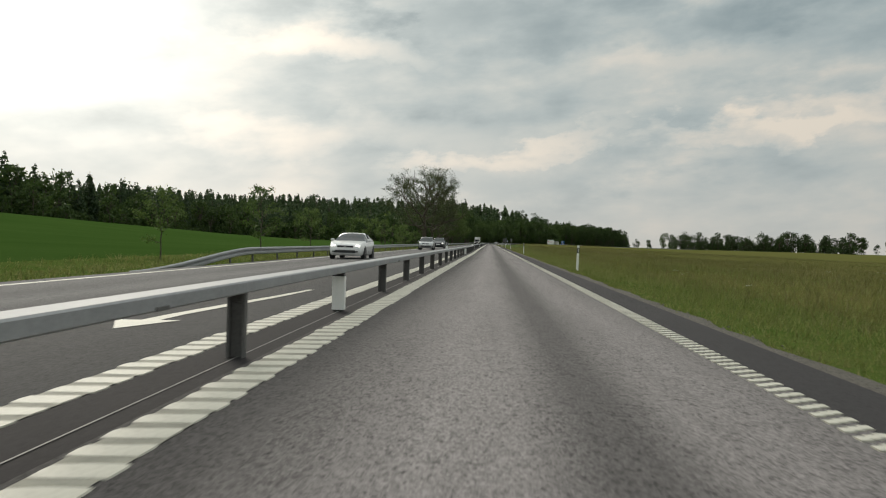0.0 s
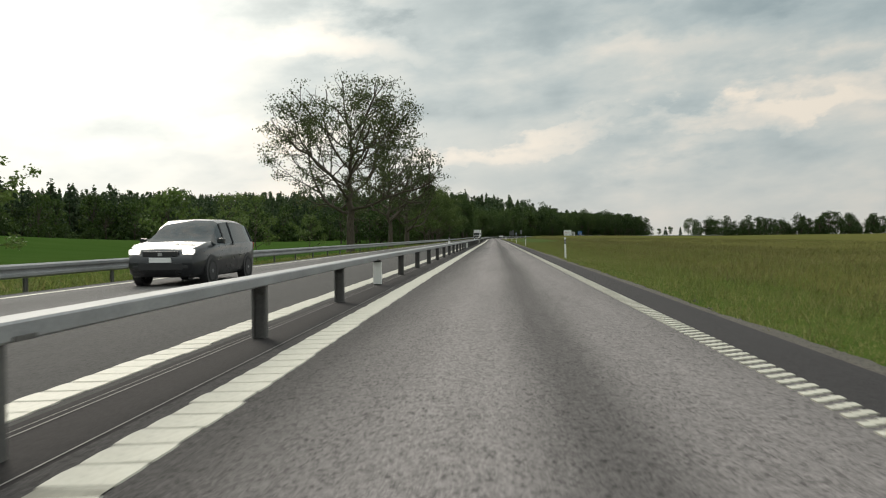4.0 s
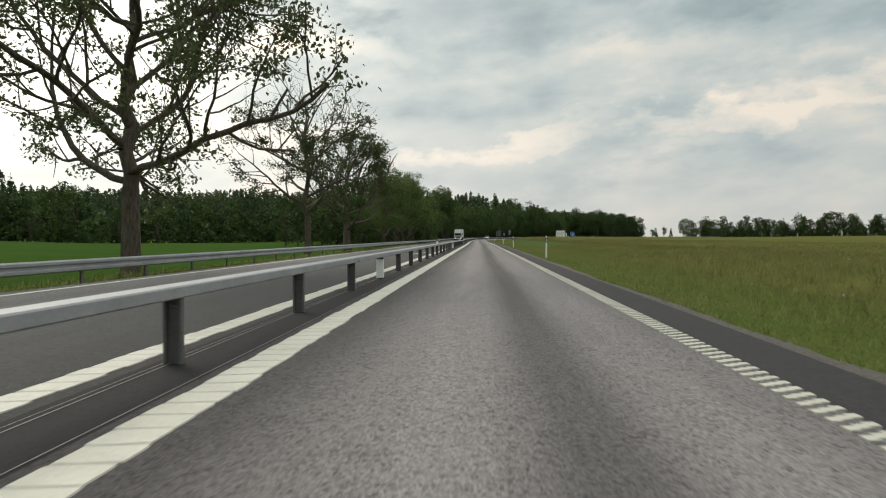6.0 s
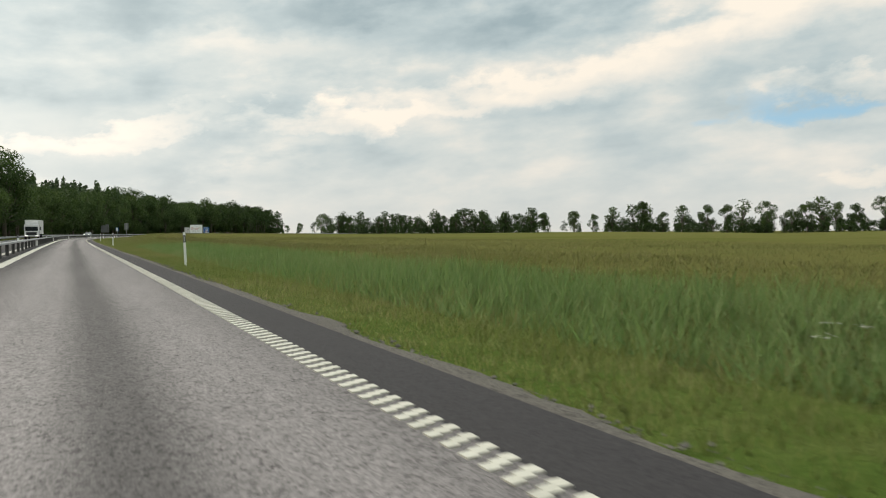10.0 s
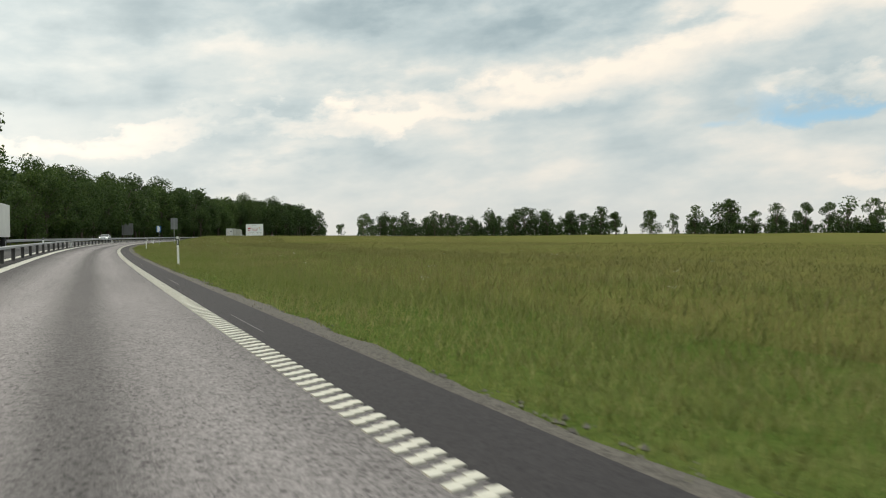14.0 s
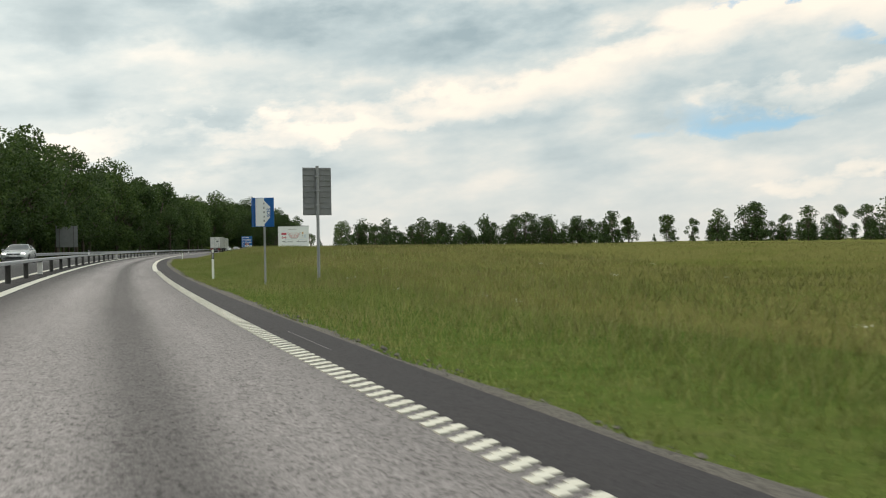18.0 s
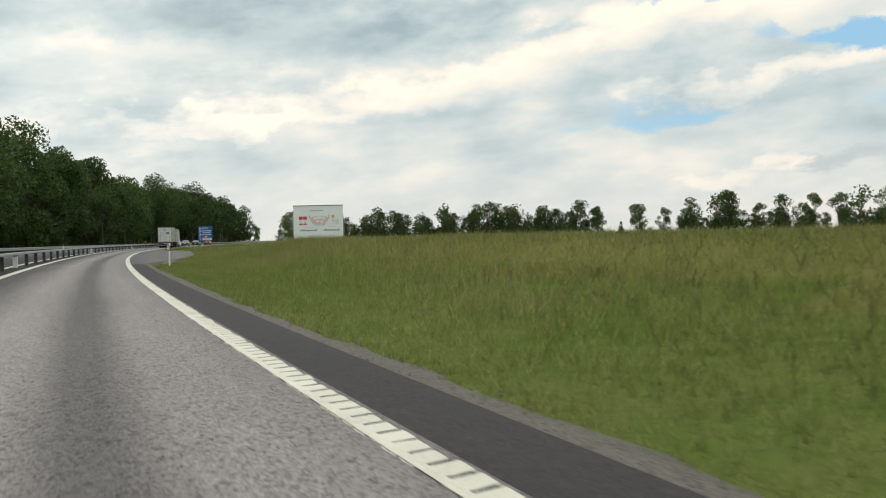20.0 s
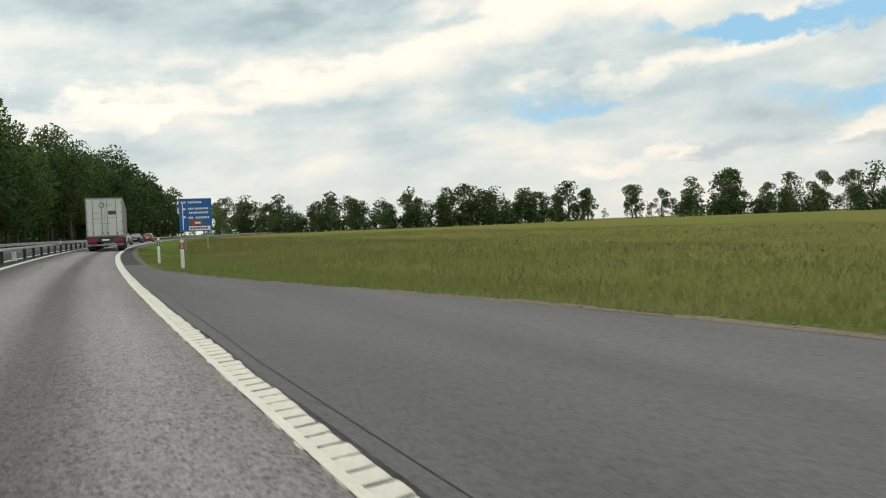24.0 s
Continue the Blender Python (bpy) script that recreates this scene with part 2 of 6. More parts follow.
mat_shoulder = asphalt("shoulder_asphalt", (0.019, 0.017, 0.018), (0.048, 0.044, 0.0445), grain=0.6)
mat_median = asphalt("median_asphalt", (0.011, 0.010, 0.010), (0.031, 0.027, 0.028), grain=0.6)
mat_junction = asphalt("junction_asphalt", (0.056, 0.053, 0.053), (0.138, 0.131, 0.130),
                       [(1.6, 0.92), (2.4, 0.95), (3.2, 1.08), (4.0, 0.92), (5.0, 1.12), (6.0, 0.95), (7.4, 0.85)], 0.6, (1.6, 7.4))


def marking_paint():
    m = Nodes("marking_paint", 0.6)
    v = m.coord("Object")
    a = m.noise(2.2, 5, 0.6, v)
    b = m.noise(30, 4, 0.65, v)
    f = m.math("ADD", m.math("MULTIPLY", a, 0.5), m.math("MULTIPLY", b, 0.5))
    m.base(m.ramp(f, (0.30, (0.34, 0.32, 0.27)), (0.45, (0.47, 0.45, 0.375)), (0.7, (0.575, 0.55, 0.47))))
    m.bump(b, 0.2, 0.003)
    return m.mat


mat_paint = marking_paint()
# beige, darker than the paint, for the strip between the cast blocks
mat_groove = worn("groove_beige", (0.30, 0.285, 0.235), 0.85, var=0.4)
mat_groove_pale = worn("worn_paint", (0.40, 0.38, 0.32), 0.8, var=0.25)
mat_crack = worn("joint_sealing", (0.21, 0.20, 0.19), 0.7)
mat_bare_soil = asphalt("rim_soil", (0.040, 0.031, 0.020), (0.150, 0.120, 0.082), grain=1.5)
mat_gravel = asphalt("gravel_edge", (0.030, 0.027, 0.022), (0.120, 0.107, 0.090), grain=1.2)


def soil(name, cols, scale=1.0):
    """Ground under growth: blotches of several greens and straws, at field and at hand scale."""
    m = Nodes(name, 0.95, 0.0, 0.0)
    v = m.coord("Object")
    st = m.coord("Object", (0.35, 1.0, 1.0))
    a = m.noise(0.02 * scale, 4, 0.6, v, 0.6)
    b = m.noise(0.22 * scale, 5, 0.62, st, 0.4)
    c = m.noise(2.6, 6, 0.7, v)
    f = m.math("ADD", m.math("MULTIPLY", a, 0.42), m.math("MULTIPLY", b, 0.36))
    f = m.math("ADD", f, m.math("MULTIPLY", c, 0.26))
    n = len(cols)
    m.base(m.ramp(f, *[(0.36 + 0.32 * i / (n - 1), cc) for i, cc in enumerate(cols)]))
    m.bump(m.math("ADD", c, b), 0.8, 0.25)
    return m.mat


mat_meadow = soil("meadow", [(0.074, 0.086, 0.021), (0.097, 0.106, 0.028), (0.124, 0.119, 0.040), (0.105, 0.116, 0.034), (0.160, 0.138, 0.060)])
mat_crop = soil("green_crop", [(0.034, 0.070, 0.014), (0.044, 0.084, 0.018), (0.056, 0.094, 0.024)], 0.6)
mat_verge = soil("verge", [(0.058, 0.087, 0.020), (0.073, 0.109, 0.024), (0.097, 0.118, 0.034), (0.121, 0.120, 0.048)], 3)


def blades(name, a, b, c):
    m = Nodes(name, 0.75, 0.0, 0.2)
    g = m.node("ShaderNodeNewGeometry").outputs["Random Per Island"]
    big = m.noise(0.15, 3, 0.6, m.coord("Object"))
    f = m.math("ADD", m.math("MULTIPLY", g, 0.55), m.math("MULTIPLY", m.math("SUBTRACT", big, 0.28), 1.0))
    col = m.ramp(f, (0.15, a), (0.5, b), (0.9, c))
    m.base(col)
    see_through(m, col, 0.5)
    return m.mat


mat_blades = blades("grass_blades", (0.145, 0.192, 0.046), (0.203, 0.232, 0.065), (0.306, 0.268, 0.120))
mat_blades_lush = blades("lush_blades", (0.125, 0.215, 0.060), (0.180, 0.270, 0.085), (0.270, 0.320, 0.130))
mat_blades_dry = blades("meadow_blades", (0.120, 0.137, 0.040), (0.170, 0.170, 0.058), (0.250, 0.216, 0.100))


def leaves(name, dark, mid, light):
    m = Nodes(name, 0.6, 0.0, 0.3)
    g = m.node("ShaderNodeNewGeometry").outputs["Random Per Island"]
    ob = m.node("ShaderNodeObjectInfo").outputs["Random"]
    big = m.noise(0.35, 3, 0.6, m.coord("Object"))
    f = m.math("ADD", m.math("MULTIPLY", g, 0.45), m.math("MULTIPLY", big, 0.5))
    f = m.math("ADD", f, m.math("MULTIPLY", m.math("SUBTRACT", ob, 0.5), 0.30))
    col = m.ramp(f, (0.2, dark), (0.5, mid), (0.8, light))
    m.base(col)
    see_through(m, col, 0.35)
    return m.mat


mat_oak = leaves("oak_leaves", (0.042, 0.057, 0.022), (0.072, 0.094, 0.035), (0.112, 0.135, 0.050))
mat_wood_leaf = leaves("broadleaf_leaves", (0.027, 0.051, 0.012), (0.051, 0.088, 0.020), (0.091, 0.134, 0.032))
mat_bush = leaves("bushy_oak_leaves", (0.050, 0.080, 0.018), (0.085, 0.125, 0.030), (0.125, 0.165, 0.045))
mat_young = leaves("young_leaves", (0.07, 0.115, 0.026), (0.11, 0.165, 0.042), (0.15, 0.205, 0.06))
mat_needles = leaves("needles", (0.034, 0.057, 0.029), (0.056, 0.090, 0.038), (0.085, 0.124, 0.049))


def bark(name, a, b):
    m = Nodes(name, 0.9, 0.0, 0.2)
    v = m.coord("Object", (6, 6, 1.2))
    n = m.noise(1.5, 6, 0.7, v)
    m.base(m.ramp(n, (0.3, a), (0.7, b)))
    m.bump(n, 0.9, 0.03)
    return m.mat


mat_bark = bark("oak_bark", (0.041, 0.034, 0.027), (0.142, 0.119, 0.092))


def galvanised(name, a, b, rough=0.5):
    m = Nodes(name, rough, 0.15, 0.5)
    v = m.coord("Object")
    n = m.noise(1.4, 5, 0.65, v)
    sp = m.noise(38, 3, 0.6, v)
    f = m.math("ADD", m.math("MULTIPLY", n, 0.6), m.math("MULTIPLY", sp, 0.4))
    m.base(m.ramp(f, (0.32, a), (0.68, b)))
    m.rough(m.ramp(f, (0.3, rough - 0.1), (0.7, rough + 0.14)))
    m.bump(sp, 0.08, 0.002)
    return m.mat


mat_rail = galvanised("galvanised_beam", (0.21, 0.215, 0.22), (0.37, 0.375, 0.38), 0.62)
mat_post = galvanised("weathered_steel_post", (0.065, 0.063, 0.061), (0.165, 0.16, 0.152), 0.66)
mat_signback = galvanised("sign_back_metal", (0.16, 0.165, 0.17), (0.26, 0.265, 0.27), 0.55)
mat_white_plastic = worn("white_plastic", (0.80, 0.80, 0.76), 0.45, var=0.10)
mat_black_plastic = worn("black_plastic", (0.03, 0.03, 0.03), 0.5, var=0.3)
mat_reflector = worn("reflector_grey", (0.50, 0.50, 0.50), 0.25)
mat_red_band = worn("red_band", (0.42, 0.05, 0.03), 0.5)
mat_blue = worn("sign_blue", (0.012, 0.11, 0.36), 0.42, var=0.08, scale=1.2)
mat_sign_white = worn("sign_white", (0.82, 0.83, 0.82), 0.45, var=0.05)
mat_sign_brown = worn("sign_brown", (0.30, 0.07, 0.035), 0.45, var=0.08)
mat_board = worn("billboard_sheet", (0.86, 0.88, 0.88), 0.5, var=0.06, scale=0.8)
mat_ink = worn("dark_ink", (0.07, 0.075, 0.07), 0.6)
mat_ink_pale = worn("pale_ink", (0.45, 0.47, 0.44), 0.6)
mat_print_red = worn("print_red", (0.55, 0.06, 0.09), 0.5)
mat_print_pink = worn("print_pink", (0.78, 0.56, 0.56), 0.5)
mat_print_grey = worn("print_grey", (0.42, 0.40, 0.40), 0.5)
mat_print_orange = worn("print_orange", (0.72, 0.46, 0.24), 0.5)
mat_print_blue = worn("print_pale_blue", (0.70, 0.76, 0.82), 0.5)
mat_wood_post = bark("grey_timber", (0.12, 0.10, 0.08), (0.28, 0.24, 0.19))
mat_tyre = worn("tyre_rubber", (0.022, 0.022, 0.022), 0.85, var=0.25, scale=9)
mat_rim = worn("alloy_rim", (0.46, 0.46, 0.47), 0.35, 0.8)
mat_trim = worn("black_trim", (0.025, 0.025, 0.027), 0.5)


def car_paint(name, colour, metal=0.0):
    m = Nodes(name, 0.32, metal, 0.5)
    v = m.coord("Object")
    n = m.noise(2.5, 4, 0.6, v)
    m.base(m.ramp(n, (0.3, tint(colour, 0.88)), (0.7, tint(colour, 1.05))))
    m.bsdf.inputs["Coat Weight"].default_value = 0.7
    m.bsdf.inputs["Coat Roughness"].default_value = 0.06
    m.rough(m.ramp(m.noise(6, 4, 0.6, v), (0.35, 0.26), (0.7, 0.42)))
    return m.mat


def dark_glass():
    m = Nodes("car_glass", 0.05, 0.0, 0.6)
    n = m.noise(3, 3, 0.5, m.coord("Object"))
    m.base(m.ramp(n, (0.3, (0.012, 0.016, 0.018)), (0.7, (0.035, 0.042, 0.044))))
    return m.mat


mat_glass = dark_glass()


def lamp_lens(name, colour, power=0.0):
    m = Nodes(name, 0.12, 0.0, 0.6)
    n = m.noise(20, 3, 0.5, m.coord("Object"))
    m.base(m.ramp(n, (0.3, tint(colour, 0.75)), (0.7, colour)))
    if power:
        m.bsdf.inputs["Emission Color"].default_value = (1.0, 0.95, 0.85, 1)
        m.bsdf.inputs["Emission Strength"].default_value = power
    return m.mat


mat_headlamp = lamp_lens("headlamp_lens", (0.75, 0.77, 0.78))
mat_headlamp_on = lamp_lens("lit_headlamp", (0.85, 0.85, 0.82), 1.6)
mat_tail = lamp_lens("tail_lamp", (0.38, 0.02, 0.02))

# ---------------------------------------------------------------- the road's line
# station s along the lane, u metres to its right; straight, then a long right-hand bend
BEND_AT = [250 + 50 * i for i in range(14)]
BEND = [-0.334, 0.117, 0.145, 1.108, 1.471, 1.247, 1.203, 1.275, 1.178, 1.147, 1.122, 1.104, 1.091, 1.085]   # thousandths per metre, to the right
S_AX = np.arange(-120.0, 1400.0, 2.0)
_k = np.interp(S_AX, BEND_AT, BEND) * 1e-3
_k[S_AX < 250] = 0.0
_k[S_AX > 980] = 0.0
TH = -np.cumsum(_k) * 2.0
RX = np.cumsum(-np.sin(TH)) * 2.0
RY = np.cumsum(np.cos(TH)) * 2.0
_i0 = int(np.argmin(abs(S_AX)))
RX -= RX[_i0]
RY -= RY[_i0]


def bank(s):
    """The cross slope of the bend: the right side lies lower."""
    return np.interp(s, [350, 450, 760, 900], [0, 0.03, 0.03, 0.0])


def heading(s):
    return float(np.interp(s, S_AX, TH))


def road_xy(s, u):
    x, y, t = np.interp(s, S_AX, RX), np.interp(s, S_AX, RY), np.interp(s, S_AX, TH)
    return x + np.cos(t) * u, y + np.sin(t) * u


LIFT = 0.13     # the lane lies this much above the land beside it


def crown(s, u):
    """The lane's rise over the verge, level across a lay-by, falling slowly over the oncoming side."""
    u = np.asarray(u, float)
    far = np.maximum(2.3, side_road(s) + 0.15)
    return LIFT * np.where(u < 0, np.interp(u, [-9.0, -3.3], [0, 1]), np.clip(1 - (u - far) / 2.0, 0, 1))


def road_z(s, u):
    return -bank(s) * (u - 0.3) + crown(s, u)


def on_road(s, u, z=0.0):
    x, y = road_xy(s, u)
    return Vector((float(x), float(y), float(road_z(s, u)) + z))


def road_pose(s, u, z=0.0, turn=0.0):
    """A pose on the road's frame: local y along the road, x to its right."""
    p = on_road(s, u, z)
    return pose(p.x, p.y, p.z, 0, 0, math.degrees(heading(s)) + turn)


def station(x, y):
    """Nearest station and offset for arrays of places."""
    x, y = np.atleast_1d(np.asarray(x, float)), np.atleast_1d(np.asarray(y, float))
    s, u = np.empty(len(x)), np.empty(len(x))
    for a in range(0, len(x), 20000):
        xs, ys = x[a:a + 20000, None], y[a:a + 20000, None]
        i = np.argmin((RX[None, :] - xs) ** 2 + (RY[None, :] - ys) ** 2, axis=1)
        dx, dy, t = xs[:, 0] - RX[i], ys[:, 0] - RY[i], TH[i]
        s[a:a + 20000] = S_AX[i] - dx * np.sin(t) + dy * np.cos(t)
        u[a:a + 20000] = dx * np.cos(t) + dy * np.sin(t)
    return s, u

# ---------------------------------------------------------------- mesh helpers
def part(name, bm, material, parent=None, label="", smooth=False):
    """Links a bmesh as one mesh object under a thing or a part."""
    me = bpy.data.meshes.new(name)
    bm.to_mesh(me)
    bm.free()
    if smooth:
        me.shade_smooth()
    me.materials.append(material)
    ob = new(name, me)
    if parent is not None:
        ob.parent = parent
    if label:
        tagged(ob, label)
    return ob


def thing(name, m, label, category, group="", kind=""):
    """An Empty at the base of a thing, to carry its parts."""
    ob = new(name)
    ob.matrix_basis = m
    return tagged(ob, label, category, group, kind)


def raw(name, verts, faces, material, parent=None, uv=None, smooth=False):
    """A mesh from arrays; faces all with the same number of corners."""
    verts, faces = np.asarray(verts, np.float32), np.asarray(faces, np.int32)
    me = bpy.data.meshes.new(name)
    n, k = faces.shape
    me.vertices.add(len(verts))
    me.vertices.foreach_set("co", verts.ravel())
    me.loops.add(n * k)
    me.loops.foreach_set("vertex_index", faces.ravel())
    me.polygons.add(n)
    me.polygons.foreach_set("loop_start", np.arange(0, n * k, k, dtype=np.int32))
    if uv is not None:
        layer = me.uv_layers.new(name="UVMap")
        layer.data.foreach_set("uv", np.asarray(uv, np.float32)[faces.ravel()].ravel())
    me.update(calc_edges=True)
    me.validate()
    if smooth:
        me.shade_smooth()
    else:
        me.shade_flat()
    me.materials.append(material)
    ob = new(name, me)
    if parent is not None:
        ob.parent = parent
    return ob


def box(bm, x0, y0, z0, x1, y1, z1, bevel=0.0, m=None):
    """Adds a box, bevelled if asked."""
    r = bmesh.ops.create_cube(bm, size=1.0)
    vs = r["verts"]
    bmesh.ops.transform(bm, verts=vs, matrix=Matrix.Translation(((x0 + x1) / 2, (y0 + y1) / 2, (z0 + z1) / 2))
                        @ Matrix.Diagonal((x1 - x0, y1 - y0, z1 - z0, 1)))
    if bevel:
        es = list({e for v in vs for e in v.link_edges})
        r = bmesh.ops.bevel(bm, geom=es, offset=bevel, segments=2, affect="EDGES", profile=0.6)
        vs = list({v for f in r["faces"] for v in f.verts} | {v for v in vs if v.is_valid})
    if m is not None:
        bmesh.ops.transform(bm, verts=vs, matrix=m)
    return vs


def tube(bm, a, b, r0, r1=None, seg=10, caps=True):
    """A round bar from a to b."""
    a, b = Vector(a), Vector(b)
    d = b - a
    m = Matrix.Translation((a + b) / 2) @ d.to_track_quat("Z", "Y").to_matrix().to_4x4()
    return bmesh.ops.create_cone(bm, cap_ends=caps, segments=seg, radius1=r0, radius2=r0 if r1 is None else r1,
                                 depth=d.length, matrix=m)["verts"]


def boxes(*args, bevel=0.0):
    bm = bmesh.new()
    for a in args:
        box(bm, *a, bevel=bevel)
    return bm


def strip(name, s0, s1, us, material, z=0.0, step=2.0, parent=None, tops=None, wander=None):
    """A sheet along the road between offsets, in metres of UV. us: offsets across; tops: heights at them."""
    s = np.arange(s0, s1 + 0.01, step)
    us = np.asarray(us, float)
    tops = np.zeros(len(us)) if tops is None else np.asarray(tops, float)
    S, U = np.meshgrid(s, us, indexing="ij")
    if wander is not None:
        U = U + wander(S)
    X, Y = road_xy(S, U)
    Z = road_z(S, U) + z + tops[None, :]
    n, k = S.shape
    idx = np.arange(n * k).reshape(n, k)
    f = np.stack([idx[:-1, :-1], idx[:-1, 1:], idx[1:, 1:], idx[1:, :-1]], -1).reshape(-1, 4)
    return raw(name, np.stack([X, Y, Z], -1).reshape(-1, 3), f, material, parent, np.stack([U, S], -1).reshape(-1, 2), True)


def slabs(name, rects, material, z0, z1, parent=None):
    """Many flat blocks on the road: rows of s0, s1, u0, u1, slant (metres that the right end lies farther)."""
    r = np.asarray(rects, float)
    n = len(r)
    s0, s1, u0, u1, sl = r.T
    S = np.stack([s0, s0 + sl, s1 + sl, s1], -1)
    U = np.stack([u0, u1, u1, u0], -1)
    X, Y = road_xy(S, U)
    B = road_z(S, U)
    low, top = np.stack([X, Y, B + z0], -1), np.stack([X, Y, B + z1], -1)
    v = np.concatenate([low, top], 1).reshape(-1, 3)
    q = np.array([[4, 5, 6, 7], [0, 1, 5, 4], [1, 2, 6, 5], [2, 3, 7, 6], [3, 0, 4, 7]])
    f = (q[None] + 8 * np.arange(n)[:, None, None]).reshape(-1, 4)
    return raw(name, v, f, material, parent)

# ---------------------------------------------------------------- ground and road
ROAD_S0, ROAD_S1 = -60.0, 1150.0
EDGE_R, EDGE_L = 2.23, -10.55     # edges of the asphalt
LINE_R, LINE_L, LINE_OPP, LINE_FAR = 1.51, -2.29, -3.20, -9.95
RIB = 0.32      # pitch of the ribs beside the barrier


def smooth(a, b, v):
    t = np.clip((v - a) / (b - a), 0, 1)
    return t * t * (3 - 2 * t)


def side_road(s):
    """How far the junction's asphalt reaches to the right of the lane."""
    def outline(v):
        return np.interp(v, [531, 535, 540, 544, 550, 560, 575, 590, 594.5, 599, 603.5, 610, 614],
                         [EDGE_R, 2.95, 3.8, 4.5, 5.5, 6.5, 6.8, 6.8, 6.4, 5.4, 4.3, 2.7, EDGE_R])
    s = np.asarray(s, float)
    return (outline(s - 3) + outline(s - 1.5) + outline(s) + outline(s + 1.5) + outline(s + 3)) / 5


def ridge(x, y):
    r, a = np.hypot(x, y - 100), np.degrees(np.arctan2(-x, y - 100))
    return 40.0 * smooth(620, 980, r) * smooth(-11, 3, a) * smooth(95, 70, a)


def ground_z(x, y):
    """Height of the land."""
    x, y = np.asarray(x, float), np.asarray(y, float)
    s, u = station(x, y)
    reach = np.maximum(np.where(u > 0, u - np.maximum(side_road(s), EDGE_R), -u + EDGE_L), 0.0)
    uc = np.clip(u, EDGE_L, np.clip(side_road(s), EDGE_R, 4.0))
    z = -bank(s) * (uc - 0.3) * np.exp(-reach / 25.0) + crown(s, u) - 0.06
    inside = (u > EDGE_L + 0.4) & (u < EDGE_R - 0.4)
    inside = inside | ((u > 0) & (u < side_road(s) - 0.35) & (s > 529) & (s < 620))
    z = np.where(inside, z - 0.16, z)
    # shallow ditch beyond the verge
    z -= 0.22 * np.exp(-((reach - 4.5) / 2.2) ** 2) * np.where(u > 0, smooth(470, 430, s) + smooth(560, 580, s), 0.7)
    # the field side lies lower beside the old oaks
    z -= np.where(u < 0, 0.8 * smooth(1.5, 5, reach) * smooth(90, 30, reach) * smooth(120, 165, s) * smooth(400, 330, s), 0)
    # a low bank towards the junction
    z += np.where(u > 0, 1.05 * smooth(1.5, 9.0, reach) * smooth(455, 500, s) * smooth(580, 558, s) * (1 - 0.55 * smooth(25, 110, reach)), 0)
    # the meadow swells slowly to the right, the crop field to the left
    z += np.where(u > 0, 0.75 * smooth(60, 260, reach) * smooth(430, 640, s), 0)
    z += np.where(u < 0, 6.6 * smooth(15, 150, reach) * smooth(400, 120, s), 0)
    z -= np.where(u > 0, 3.0 * smooth(140, 460, reach) * smooth(670, 500, x), 0)
    # a wooded ridge far ahead, falling away to the right
    z += ridge(x, y)
    z += 0.10 * np.sin(x * 0.11 + 1.3) * np.sin(y * 0.083) * smooth(3, 14, reach)
    z += 0.35 * np.sin(x * 0.021 + 0.4) * np.sin(y * 0.017 + 2.0) * smooth(30, 120, reach)
    return z


def ground_at(x, y):
    return float(ground_z([x], [y])[0])


def ground():
    def axis(lo, hi, fine, far):
        inner = list(np.arange(lo, hi + 0.01, fine))
        step, a, b = fine, [], []
        p = q = 0.0
        while p < far:
            step *= 1.25
            p += step
            a.append(lo - p)
            b.append(hi + p)
        return np.array(a[::-1] + inner + b)
    xs, ys = axis(-34, 96, 1.25, 2600), axis(-20, 760, 2.5, 2600)
    X, Y = np.meshgrid(xs, ys, indexing="ij")
    Z = ground_z(X.ravel(), Y.ravel())
    n, k = X.shape
    idx = np.arange(n * k).reshape(n, k)
    f = np.stack([idx[:-1, :-1], idx[1:, :-1], idx[1:, 1:], idx[:-1, 1:]], -1).reshape(-1, 4)
    ob = raw("ground", np.stack([X.ravel(), Y.ravel(), Z], -1), f, mat_meadow, None, None, True)
    ob.data.materials.append(mat_crop)
    ob.data.materials.append(mat_verge)
    cx, cy = X.ravel()[f].mean(1), Y.ravel()[f].mean(1)
    s, u = station(cx, cy)
    mi = np.zeros(len(f), np.int32)
    mi[(u < -17.5) & (s < 420)] = 1
    mi[(u > -17.5) & (u < 7.5)] = 2
    mi[(u < 0) & (s >= 420)] = 2
    ob.data.polygons.foreach_set("material_index", mi)
    return tagged(ob, "open farmland with a mown verge, rough meadow and green crop", "ground", kind="structure")


ground()
road = strip("road", ROAD_S0, ROAD_S1, [-2.43, -2.0, -1, 0, 1, LINE_R + 0.09], mat_lane)
tagged(road, "grey chip-sealed lane with dark drip streak in its middle", "road", kind="structure")
tagged(strip("road_opposite", ROAD_S0, ROAD_S1, [EDGE_L, -9, -7, -5, -3.3, -3.05], mat_opposite),
       "grey asphalt carriageway of two oncoming lanes", "road", kind="structure")
tagged(strip("road_median", ROAD_S0, ROAD_S1, [-3.05, -2.43], mat_median),
       "dark asphalt strip under the centre barrier", "road", kind="structure")
for s0, s1, us, m in ((ROAD_S0, 530, [LINE_R + 0.09, 1.9, EDGE_R], mat_shoulder), (530, 618, [LINE_R + 0.05, 1.8, EDGE_R], mat_junction), (618, ROAD_S1, [LINE_R + 0.09, 1.9, EDGE_R], mat_shoulder)):
    tagged(strip("road_shoulder", s0, s1, us, m), "dark newer asphalt of the hard shoulder", "road", kind="structure")


